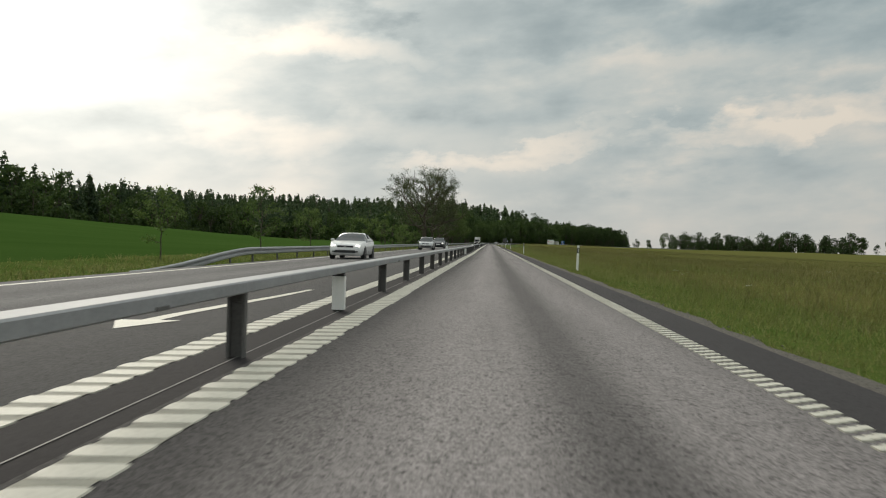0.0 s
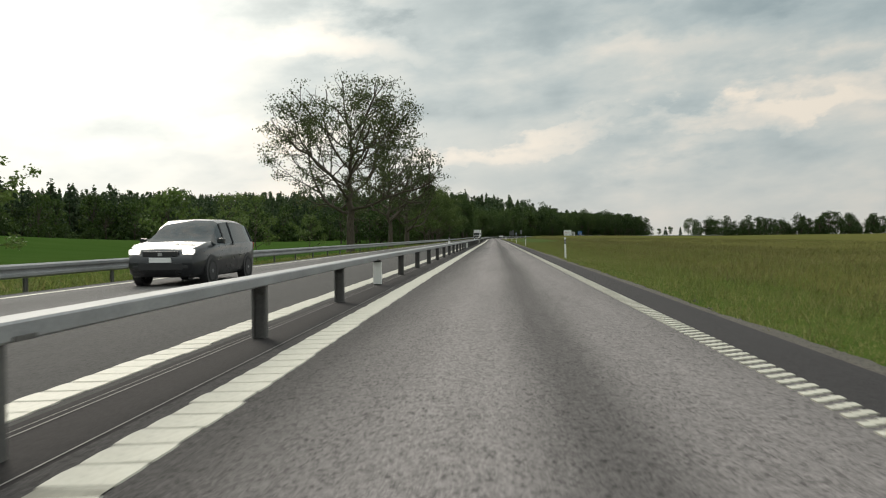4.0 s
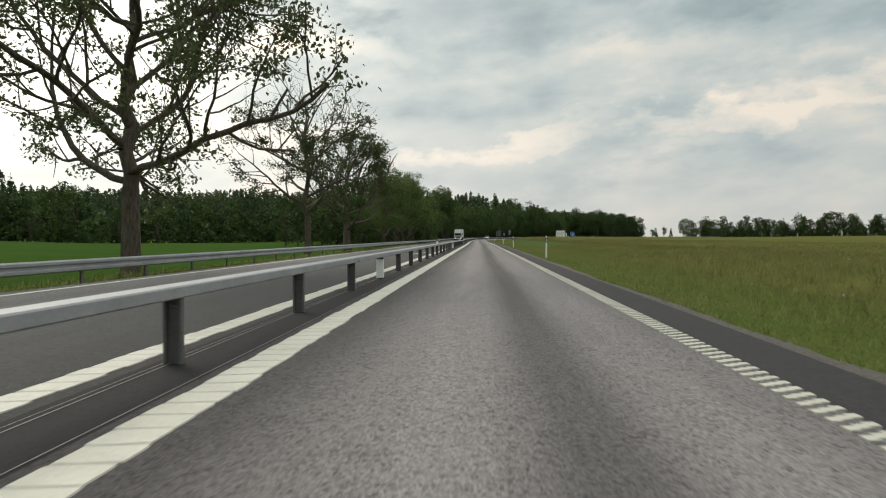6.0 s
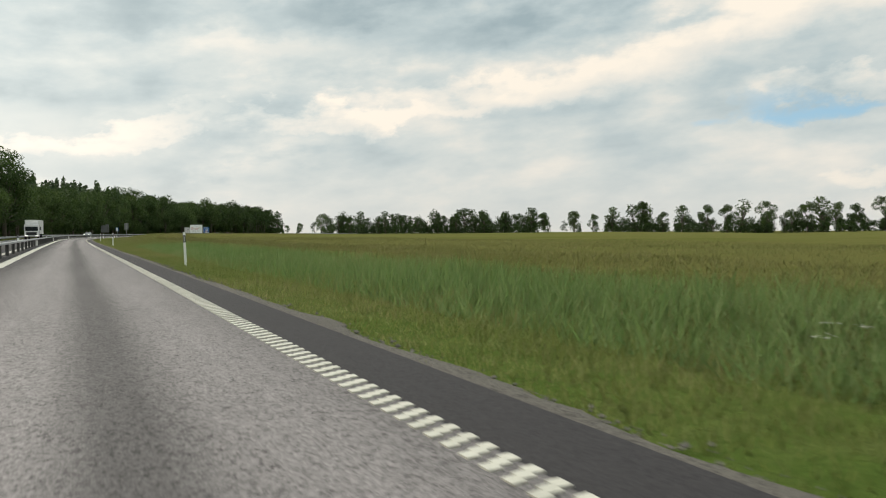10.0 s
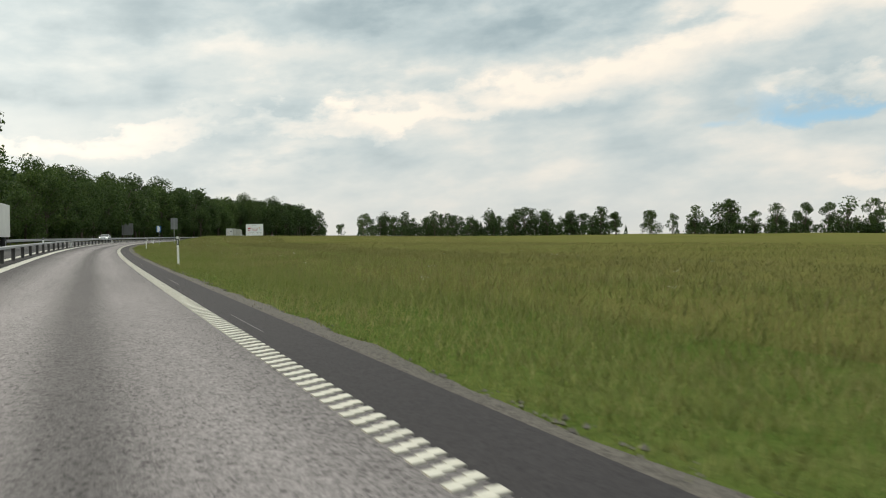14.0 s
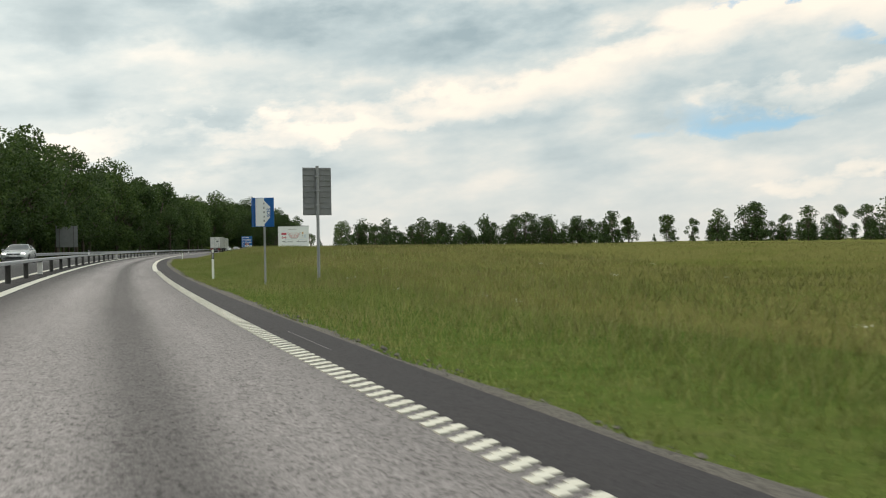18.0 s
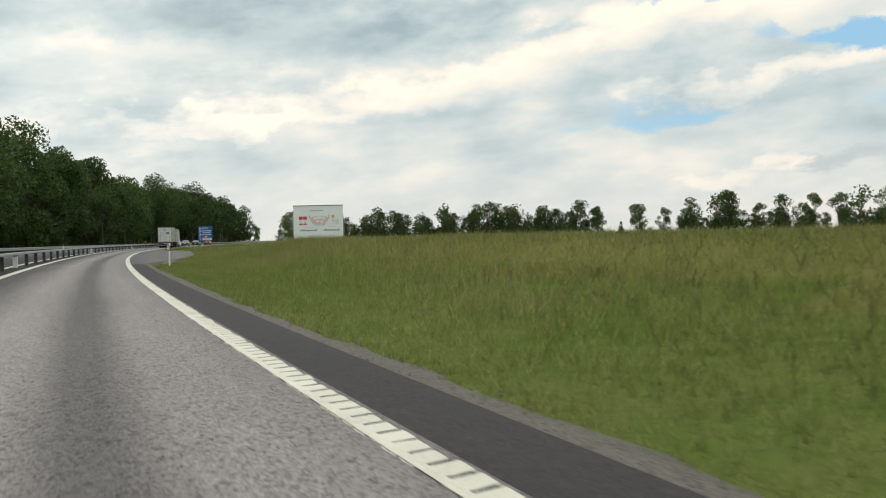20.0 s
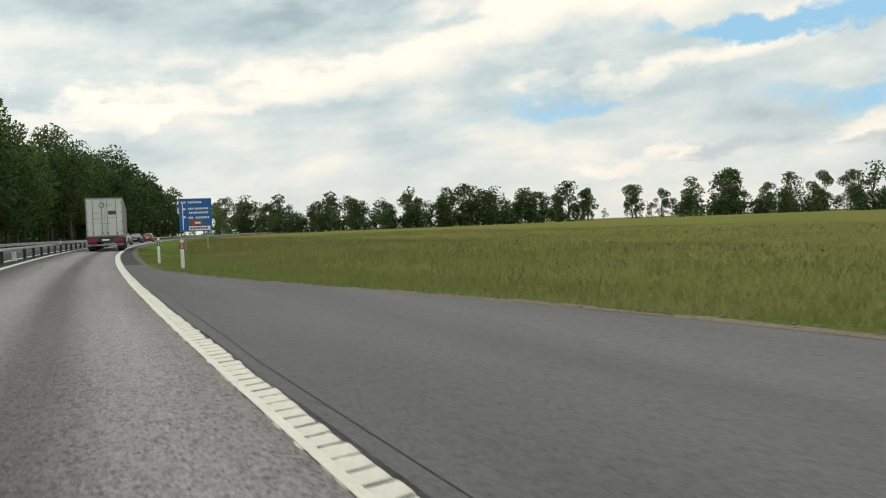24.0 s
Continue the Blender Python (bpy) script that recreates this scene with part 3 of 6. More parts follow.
def side_road_mesh():
    """The lay-by beside the lane."""
    s = np.arange(526, 623.1, 1.0)
    k = 7
    S = np.repeat(s[:, None], k, 1)
    U = EDGE_R + (side_road(s)[:, None] - EDGE_R) * np.linspace(0, 1, k)[None, :]
    X, Y = road_xy(S, U)
    Z = -bank(S) * (np.minimum(U, 4.0) - 0.3) + LIFT - 0.006 * (U - EDGE_R) - 0.004
    idx = np.arange(S.size).reshape(S.shape)
    f = np.stack([idx[:-1, :-1], idx[:-1, 1:], idx[1:, 1:], idx[1:, :-1]], -1).reshape(-1, 4)
    return raw("road_junction", np.stack([X, Y, Z], -1).reshape(-1, 3), f, mat_junction, None,
               np.stack([U, S], -1).reshape(-1, 2), True)


tagged(side_road_mesh(), "patched grey asphalt of a lay-by beside the lane", "road", kind="structure")


def gravel_edges():
    for name, s0, s1, u0, u1, seed in (("gravel_shoulder", -60, 531, EDGE_R - 0.02, 2.57, 1), ("gravel_far_shoulder", 618, 1150, EDGE_R - 0.02, 2.57, 2)):
        s = np.arange(s0, s1 + 0.1, 0.35)
        rnd = np.random.RandomState(seed)
        wob = np.convolve(rnd.rand(len(s) + 24) - 0.5, np.ones(25) / 25, "valid") * 1.3
        wob = wob + np.convolve(rnd.rand(len(s) + 2) - 0.5, np.ones(3) / 3, "valid") * 0.34
        U = np.stack([np.full(len(s), u0), (u0 + u1) / 2 + wob * 0.5, u1 + wob], 1)
        S = np.repeat(s[:, None], 3, 1)
        X, Y = road_xy(S, U)
        Z = road_z(S, U) + np.array([-0.006, -0.004, -0.05])[None, :]
        idx = np.arange(S.size).reshape(S.shape)
        f = np.stack([idx[:-1, :-1], idx[:-1, 1:], idx[1:, 1:], idx[1:, :-1]], -1).reshape(-1, 4)
        tagged(raw(name, np.stack([X, Y, Z], -1).reshape(-1, 3), f, mat_gravel, None, np.stack([U, S], -1).reshape(-1, 2), True),
               "loose grey gravel along the asphalt edge", "gravel", kind="structure")


gravel_edges()


def lay_by_rim():
    """Gravel and bare soil round the lay-by's outer edge, wide where it begins."""
    rs = np.random.RandomState(31)
    s = np.arange(529.5, 618, 0.25)
    k = 6
    broad = np.interp(s, [529.5, 532, 536, 540, 548, 600, 617], [0.35, 0.95, 1.05, 0.55, 0.27, 0.26, 0.30])
    wob = 0.7 + 0.25 * np.sin(s * 1.7) + 0.2 * np.sin(s * 4.1 + 1) + 0.35 * rs.rand(len(s))
    S = np.repeat(s[:, None], k, 1)
    U = side_road(s)[:, None] - 0.05 + (broad * wob + 0.05)[:, None] * np.linspace(0, 1, k)[None, :]
    X, Y = road_xy(S, U)
    Z = ground_z(X.ravel(), Y.ravel()).reshape(S.shape) + 0.035 + rs.rand(*S.shape) * 0.022
    Z[:, 0] = -bank(s) * (np.minimum(U[:, 0], 4.0) - 0.3) + LIFT - 0.006 * (U[:, 0] - EDGE_R) - 0.001
    Z[:, -1] -= 0.05
    idx = np.arange(S.size).reshape(S.shape)
    f = np.stack([idx[:-1, :-1], idx[:-1, 1:], idx[1:, 1:], idx[1:, :-1]], -1).reshape(-1, 4)
    tagged(raw("lay_by_rim", np.stack([X, Y, Z], -1).reshape(-1, 3), f, mat_bare_soil, None, np.stack([U, S], -1).reshape(-1, 2), True),
           "brown gravel and bare soil along the lay-by edge", "gravel", kind="structure")


lay_by_rim()


def edge_stones():
    """Loose stones and crumbs of asphalt beside the shoulder."""
    rs = np.random.RandomState(8)
    n = 15000
    s = rs.rand(n) * 530
    s = np.where(rs.rand(n) < 0.6, 210 + s * 0.6, s)
    u = EDGE_R + 0.03 + np.abs(rs.normal(size=n)) * 0.17
    X, Y = road_xy(s, u)
    Z = road_z(s, u) - 0.012 - (u - EDGE_R) * 0.07
    # some lie round the lay-by
    m = 3200
    s = 530 + rs.rand(m) ** 1.6 * 85
    u = side_road(s) + 0.02 + np.abs(rs.normal(size=m)) * 0.2
    X2, Y2 = road_xy(s, u)
    X, Y, Z = np.concatenate([X, X2]), np.concatenate([Y, Y2]), np.concatenate([Z, ground_z(X2, Y2) + 0.05])
    n += m
    r = 0.008 + 0.026 * rs.rand(n) ** 3
    oct_ = np.array([[1, 0, 0], [0, 1, 0], [-1, 0, 0], [0, -1, 0], [0, 0, 0.8], [0, 0, -0.6]], float)
    v = oct_[None] * r[:, None, None] * (0.7 + 0.6 * rs.rand(n, 6, 1)) + np.stack([X, Y, Z], -1)[:, None, :]
    f = np.array([[0, 1, 4], [1, 2, 4], [2, 3, 4], [3, 0, 4], [1, 0, 5], [2, 1, 5], [3, 2, 5], [0, 3, 5]])
    f = (f[None] + 6 * np.arange(n)[:, None, None]).reshape(-1, 3)
    tagged(raw("edge_stones", v.reshape(-1, 3), f, mat_stone), "loose grey stones beside the hard shoulder", "gravel", kind="stuff")


mat_stone = worn("loose_stone", (0.15, 0.135, 0.115), 0.9, var=0.5, scale=9)
edge_stones()

# painted lines: ribbed solid lines beside the barrier, a line of stepped blocks at the shoulder
rnd = np.random.RandomState(5)


def lane_edge(s):
    """The lane narrows a little along the straight."""
    return np.interp(s, [0, 30, 50, 62, 76, 95, 112, 230, 420], [0.05, 0.12, 0.17, 0.23, 0.23, 0.17, 0.11, 0.09, 0.02])


def opposite_edge(s):
    return np.interp(s, [5, 30, 55, 130, 180, 420], [0.10, 0.14, 0.03, -0.13, -0.11, 0.0])


def block_mesh(name, w, l, h, slant=0.0):
    """One cast paint block, its long side across the line."""
    bm = bmesh.new()
    wob = [rnd.normal() * 0.006 for _ in range(8)]
    q = [(-w * 0.49, 0.012 + wob[0]), (-w * 0.1, slant * 0.4 + wob[1]), (w * 0.485, slant * 0.95 + wob[2]), (w * 0.495, slant + 0.35 * l),
         (w * 0.505, slant + 0.75 * l + wob[3]), (w * 0.485, l + slant + wob[4]), (0, l + slant * 0.5 + wob[5]), (-w * 0.475, l + wob[6]), (-w * 0.51, 0.66 * l + wob[7])]
    n = len(q)
    lo = [bm.verts.new((x, y, 0)) for x, y in q]
    hi = [bm.verts.new((x * 0.97, y + (0.004 if i < 4 else -0.012), h)) for i, (x, y) in enumerate(q)]
    for i in range(n):
        bm.faces.new((lo[i], lo[(i + 1) % n], hi[(i + 1) % n], hi[i]))
    bm.faces.new(hi)
    me = bpy.data.meshes.new(name)
    bm.to_mesh(me)
    bm.free()
    me.materials.append(mat_paint)
    return me


def ribbed_line(name, s0, s1, u, w, pitch, label, near=(0.0, 0.0), wander=None, groove=None, share=0.93, spine=0.0):
    """A thick painted line cast in blocks between grooves. near: the stretch whose blocks are parts of their own; share: how much of the
    pitch a block fills; spine: an unbroken strip along the line's inner side."""
    base = strip(name, s0, s1, [u - w / 2 + 0.014, u + w / 2 - 0.014], groove or mat_groove, 0.005, wander=wander)
    if spine:
        tagged(strip(name + "_spine", s0, s1, [u - w / 2, u - w / 2 + spine], mat_paint, 0.0085, wander=wander), "unbroken white edge of the ribbed line", "road marking", kind="structure")
    tagged(base, label, "road marking", kind="structure")
    n = int((s1 - s0) / pitch)
    a = s0 + np.arange(n) * pitch
    jit = (rnd.rand(n) - 0.5) * 0.03 + (0 if wander is None else wander(a))
    wide = w + (rnd.rand(n) - 0.5) * 0.02
    own = (a >= near[0]) & (a < near[1])
    kinds = [block_mesh("block", w, pitch * (share - 0.02 + 0.014 * i), 0.008, 0.05) for i in range(4)]
    if (~own).any():
        shape = [np.array([v.co[:] for v in me.vertices]) for me in kinds]
        k = len(shape[0]) // 2
        sides = [(i, (i + 1) % k, (i + 1) % k + k, i + k) for i in range(k)]
        cap = [(k, k + i, k + i + 1, k + i + 2) for i in range(1, k - 2, 2)]
        pts = np.stack([shape[j] for j in rnd.randint(0, 4, (~own).sum())])
        S, U = a[~own][:, None] + 0.008 + pts[:, :, 1], u + jit[~own][:, None] + pts[:, :, 0] * (wide[~own] / w)[:, None]
        X, Y = road_xy(S, U)
        Z = road_z(S, U) + pts[:, :, 2]
        if k % 2 == 0:
            cap.append((k, 2 * k - 2, 2 * k - 1, 2 * k - 1))
        f = (np.array(sides + cap)[None] + (2 * k * np.arange(len(S)))[:, None, None]).reshape(-1, 4)
        tagged(raw(name + "_blocks", np.stack([X, Y, Z], -1).reshape(-1, 3), f, mat_paint), "cast white paint blocks", "road marking", kind="stuff")
    for i, (s, j) in enumerate(zip(a[own], jit[own])):
        o = new("block", kinds[(i * 7 + i // 3) % 4])
        o.parent = base
        o.matrix_basis = road_pose(s + 0.008, u + j)


for s0, s1, near, share, bed in ((-6, 34, (0, 34), 0.66, mat_groove), (34, 100, (34, 100), 0.80, mat_groove), (100, 420, (100, 140), 0.95, mat_groove_pale)):
    ribbed_line("edge_line", s0, s1, LINE_L, 0.32, RIB, "white ribbed line along the centre barrier", near, lane_edge, bed, share)
    ribbed_line("opposite_line", s0, s1, LINE_OPP, 0.29, RIB, "white ribbed line of the oncoming side", near, opposite_edge, bed, share)
tagged(strip("edge_line_far", 420, ROAD_S1, [LINE_L - 0.12, LINE_L + 0.12], mat_paint, 0.008), "white line along the centre barrier", "road marking", kind="stuff")
tagged(strip("opposite_line_far", 420, ROAD_S1, [LINE_OPP - 0.11, LINE_OPP + 0.11], mat_paint, 0.008), "white line of the oncoming side", "road marking", kind="stuff")
tagged(strip("verge_line", ROAD_S0, ROAD_S1, [LINE_FAR - 0.08, LINE_FAR + 0.08], mat_paint, 0.006), "white line along the far verge", "road marking", kind="stuff")


def stepped_line(s0, s1, u, pitch=0.1965):
    rows = []
    for i in range(int((s1 - s0) / pitch)):
        a = s0 + i * pitch
        for j in range(3):
            rows.append((a + j * 0.044, a + j * 0.044 + 0.090, u - 0.104 + j * 0.069, u - 0.034 + j * 0.069, 0.011))
    tagged(slabs("shoulder_line", rows, mat_paint, 0.0, 0.010), "white stepped-block line along the hard shoulder", "road marking", kind="stuff")


stepped_line(-4, 478, LINE_R)
ribbed_line("junction_line", 478, 640, LINE_R - 0.06, 0.215, 0.215, "white ribbed line along the lay-by", (530, 600), groove=mat_median, share=0.90, spine=0.06)
tagged(strip("shoulder_line_far", 640, ROAD_S1, [LINE_R - 0.12, LINE_R + 0.12], mat_paint, 0.008), "white line along the hard shoulder", "road marking", kind="stuff")

# sealed joints in the dark asphalt
for s0, s1, u, w in ((-6, 44, -2.59, 0.018), (46, 98, -2.76, 0.016), (46, 90, -2.98, 0.014), (100, 290, -2.46, 0.014), (96, 300, -2.9, 0.016), (100, 240, -2.96, 0.01), (338, 340.5, 1.84, 0.012), (344, 345.3, 1.84, 0.012), (349, 351, 1.79, 0.012), (358, 361, 1.86, 0.014), (370.6, 374, 1.86, 0.014), (394.6, 397, 1.85, 0.012), (420.5, 422.4, 1.84, 0.01), (446.6, 449.1, 1.86, 0.01), (240, 242.5, 1.84, 0.012), (271.8, 274, 1.79, 0.012)):
    tagged(strip("joint_seam", s0, s1, [u - w * 0.35, u + w * 0.35], mat_crack, 0.005), "thin pale sealed joint in the asphalt", "joint", kind="structure")


tagged(strip("joint_seam", 533, 612, [1.763, 1.771], mat_shoulder, 0.004, wander=lambda s: 0.05 * np.sin(s * 0.21) + 0.015 * np.sin(s * 1.1)), "dark open joint along the lay-by", "joint", kind="structure")


for s0, s1, u0, u1, w in ((590.5, 601, 5.6, 6.5, 0.05), (589.5, 597, 5.2, 6.3, 0.035)):
    tagged(strip("dust_streak", s0, s1, [-w / 2, w / 2], mat_crack, 0.001, 0.5, wander=lambda s, a=s0, b=s1, c=u0, d=u1: c + (d - c) * ((s - a) / (b - a)) ** 0.7), "faint pale dust streak on the lay-by", "dust", kind="structure")


def lane_arrow(s, turn=1):
    """A long bent arrow telling oncoming traffic to change lanes; its head points towards lower stations."""
    rows_s = [0.0, 0.9, 0.9, 1.6, 3.0, 5.0, 6.8]
    lo = [0.0, -0.42, -0.11, -0.08, 0.06, 0.30, 0.46]
    hi = [0.0, 0.36, 0.11, 0.12, 0.26, 0.46, 0.56]
    v, f = [], []
    for a, b, c in zip(rows_s, lo, hi):
        for u in (b, c):
            p = on_road(s + a, -4.45 + u, 0.007)
            v.append(tuple(p))
    for i in range(len(rows_s) - 1):
        if i != 1:
            f.append((2 * i, 2 * i + 1, 2 * i + 3, 2 * i + 2))
    tagged(raw("lane_arrow", v, f, mat_paint), "white bent lane-change arrow painted on asphalt", "road marking", group="lane arrows", kind="structure")


for s in (7.9, 193.6):
    lane_arrow(s)

# ---------------------------------------------------------------- barriers
POST_STEP, POST_AT = 4.280, 138.92


def rail_u(s):
    """The barrier drifts a little away from the lane along the straight."""
    return np.interp(s, [30, 60, 80, 115, 160], [-2.60, -2.52, -2.48, -2.93, -2.86])



def rail_beam(name, s0, s1, prof, parent, material, step=2.0, drop=0.0, centre=False):
    """A beam of the given cross profile (offset, height) along the road; drop sinks its first 12 m to the ground."""
    s = np.arange(s0, s1 + 0.01, step)
    prof = np.asarray(prof, float)
    k = len(prof)
    S = np.repeat(s[:, None], k, 1)
    U = np.repeat(prof[None, :, 0], len(s), 0)
    if centre:
        U = U + rail_u(s)[:, None]
    X, Y = road_xy(S, U)
    Z = road_z(S, U) + prof[None, :, 1]
    if drop:
        Z -= (drop * (1 - smooth(s0, s0 + 12, s)))[:, None]
    idx = np.arange(S.size).reshape(S.shape)
    nxt = np.roll(idx, -1, axis=1)
    f = np.stack([idx[:-1], nxt[:-1], nxt[1:], idx[1:]], -1).reshape(-1, 4)
    return raw(name, np.stack([X, Y, Z], -1).reshape(-1, 3), f, material, parent)


def box_profile(u0, u1, z0, z1, c=0.022):
    return [(u0 + c, z0), (u1 - c, z0), (u1, z0 + c), (u1, z1 - c), (u1 - c, z1), (u0 + c, z1), (u0, z1 - c), (u0, z0 + c)]


def centre_barrier():
    rail = thing("guard_rail", Matrix.Identity(4), "galvanised steel box-beam centre barrier on flat posts", "guard rail")
    cut = list(np.arange(-58, 1100, 12.0))
    for a, b in zip(cut[:-1], cut[1:]):
        if b < 560:
            rail_beam("beam", a + 0.004, b - 0.004, box_profile(-0.105, 0.105, 0.526, 0.625, 0.012), rail, mat_rail, centre=True)
    rail_beam("beam", 554.0, 1100, box_profile(-0.105, 0.105, 0.526, 0.625, 0.012), rail, mat_rail, 4.0, centre=True)
    bm = bmesh.new()
    # one folded channel, open to the front, with a bolt hole's washer pressed into its web
    fold = [(-0.07, 0.012), (0.07, 0.012), (0.073, 0.008), (0.073, -0.06), (0.052, -0.06), (0.050, -0.014), (0.014, -0.012),
            (-0.014, -0.012), (-0.050, -0.014), (-0.052, -0.06), (-0.073, -0.06), (-0.073, 0.008)]
    heights = (-0.05, 0.435, 0.445, 0.462, 0.472, 0.525)
    rings = []
    for zz in heights:
        push = 0.010 if 0.44 < zz < 0.47 else 0.0
        rings.append([bm.verts.new((x, y - (push if abs(x) < 0.02 and y < 0 else 0.0), zz)) for x, y in fold])
    for lo, hi in zip(rings[:-1], rings[1:]):
        for k in range(len(fold)):
            bm.faces.new((lo[k - 1], lo[k], hi[k], hi[k - 1]))
    bm.faces.new(rings[-1])
    bmesh.ops.recalc_face_normals(bm, faces=bm.faces)
    first = part("post", bm, mat_post, rail)
    s = POST_AT - POST_STEP * 46
    first.matrix_basis = road_pose(s, float(rail_u(s)))
    while s < 1000:
        s += POST_STEP
        o = new("post", first.data)
        o.parent = rail
        o.matrix_basis = road_pose(s, float(rail_u(s)))
    # splice brackets under the beam
    bmb = boxes((0.1055, -0.09, 0.53, 0.117, 0.09, 0.556), bevel=0.003)
    sp = part("splice", bmb, mat_post, rail)
    for s in cut[:-1]:
        if 0 < s < 560:
            o = new("splice", sp.data)
            o.parent = rail
            o.matrix_basis = road_pose(s + 2.5, float(rail_u(s + 2.5)))
    sp.matrix_basis = road_pose(-9.5, float(rail_u(0)))
    return rail


centre_barrier()


def rail_markers():
    """White sleeves on posts and black-and-white reflector tops, by turns, every six posts."""
    sleeve = thing("barrier_sleeve", pose(0, 0, 0), "white plastic sleeve round a barrier post", "road marker", "barrier sleeves")
    part("sleeve", boxes((-0.085, -0.075, 0.02, 0.085, 0.03, 0.475), bevel=0.008), mat_white_plastic, sleeve)
    part("cap", boxes((-0.085, -0.075, 0.476, 0.085, 0.03, 0.484), bevel=0.001), mat_black_plastic, sleeve)
    top = thing("barrier_marker", pose(0, 0, 0), "white marker with black reflector window on barrier beam", "road marker", "barrier markers")
    part("blade", boxes((-0.05, -0.035, 0.631, 0.05, 0.035, 0.97), bevel=0.012), mat_white_plastic, top)
    part("band", boxes((-0.052, -0.037, 0.79, 0.052, 0.037, 0.97), bevel=0.004), mat_black_plastic, top)
    part("reflector", boxes((-0.020, -0.042, 0.82, 0.020, -0.0365, 0.94), bevel=0.002), mat_reflector, top)
    n = 0
    for i in range(-5, 26):
        s = POST_AT + POST_STEP * 6 * i
        src = top if i % 2 == 0 else sleeve
        if s < -10 or s > 760:
            continue
        m = road_pose(s, float(rail_u(s)))
        if src.get("placed"):
            copy_thing(src, m)
        else:
            src["placed"] = 1
            src.matrix_basis = m


rail_markers()


def far_barrier():
    rail = thing("verge_guard_rail", Matrix.Identity(4), "galvanised W-beam guard rail along the far verge, ramped start", "guard rail")
    u = -10.95
    w = [(0.0, 0.30), (0.055, 0.34), (0.055, 0.40), (0.0, 0.44), (0.0, 0.48), (0.055, 0.52), (0.055, 0.58), (0.0, 0.62),
         (-0.006, 0.62), (0.047, 0.578), (0.047, 0.524), (-0.007, 0.485), (-0.007, 0.435), (0.047, 0.398), (0.047, 0.342), (-0.006, 0.30)]
    prof = [(u + a, z - 0.02) for a, z in w]
    rail_beam("beam", 22.0, 34.0, prof, rail, mat_rail, 1.0, 0.62)
    for a in range(34, 634, 20):
        rail_beam("beam", a + 0.004, a + 19.996, prof, rail, mat_rail)
    rail_beam("beam", 634, 1050, prof, rail, mat_rail, 4.0)
    bm = boxes((-0.03, -0.05, -0.25, 0.0, 0.05, 0.57), (-0.07, -0.05, -0.25, -0.055, 0.05, 0.57), (-0.07, -0.006, -0.25, 0.0, 0.006, 0.57), bevel=0.003)
    me = part("post", bm, mat_post, rail)
    s, first = 34.0, True
    while s < 900:
        if first:
            me.matrix_basis, first = road_pose(s, u - 0.03), False
        else:
            o = new("post", me.data)
            o.parent = rail
            o.matrix_basis = road_pose(s, u - 0.03)
        s += 4.0
    for s, z in ((28.0, -0.30), (31.0, -0.12)):
        o = new("post", me.data)
        o.parent = rail
        o.matrix_basis = road_pose(s, u - 0.03, z)


far_barrier()


# ---------------------------------------------------------------- delineator posts
def delineator(group, label, band=None):
    d = thing("delineator_post", pose(0, 0, 0), label, "road marker", group)
    bm = bmesh.new()
    # shield-shaped section, cut slantwise at the top
    sec = [(-0.06, -0.03), (0.06, -0.03), (0.065, 0.0), (0.035, 0.045), (-0.035, 0.045), (-0.065, 0.0)]
    lo = [bm.verts.new((x, y, -0.25)) for x, y in sec]
    hi = [bm.verts.new((x * 0.92, y * 0.92, 1.02 - 0.5 * max(y, -0.03))) for x, y in sec]
    for i in range(6):
        bm.faces.new((lo[i], lo[(i + 1) % 6], hi[(i + 1) % 6], hi[i]))
    bm.faces.new(hi)
    bm.faces.new(lo[::-1])
    part("body", bm, mat_white_plastic, d)
    bm = bmesh.new()
    lo = [bm.verts.new((x * 0.975 + math.copysign(0.002, x), y * 0.975 + math.copysign(0.003, y), 0.70)) for x, y in sec]
    hi = [bm.verts.new((x * 0.935 + math.copysign(0.002, x), y * 0.935 + math.copysign(0.003, y), 0.93)) for x, y in sec]
    for i in range(6):
        bm.faces.new((lo[i], lo[(i + 1) % 6], hi[(i + 1) % 6], hi[i]))
    part("band", bm, band or mat_black_plastic, d)
    part("reflector", boxes((-0.024, -0.0375, 0.735, 0.024, -0.0315, 0.895), bevel=0.003), mat_reflector, d)
    return d


DELINEATORS = ((35.5, 3.35, 2), (86.0, 3.1, -1), (135.3, 2.95, -2), (187.0, 3.05, 1), (229.3, 3.15, -3), (272.1, 3.46, -4), (322.0, 3.3, 1),
               (375.4, 3.5, -2), (423.0, 3.7, -2), (470.0, 3.3, 0), (529.6, 3.35, 3))
_d = delineator("verge delineators", "white plastic delineator post with black reflector band in the grass")
for i, (s, u, lean) in enumerate(DELINEATORS):
    m = road_pose(s, u, -0.02) @ pose(0, 0, 0, 0, lean * 0.6, lean * 4) @ Matrix.Diagonal((0.84, 0.84, 1.05 if lean == -4 else 0.9 if lean == -2 and s < 200 else 1.04, 1))
    if i == 0:
        _d.matrix_basis = m
    else:
        copy_thing(_d, m)
copy_thing(_d, road_pose(622.0, 3.05, -0.04))
_y = delineator("verge delineators", "white delineator post with red and yellow band by the side road", mat_red_band)
_y.matrix_basis = road_pose(616.0, 3.5, -0.04)

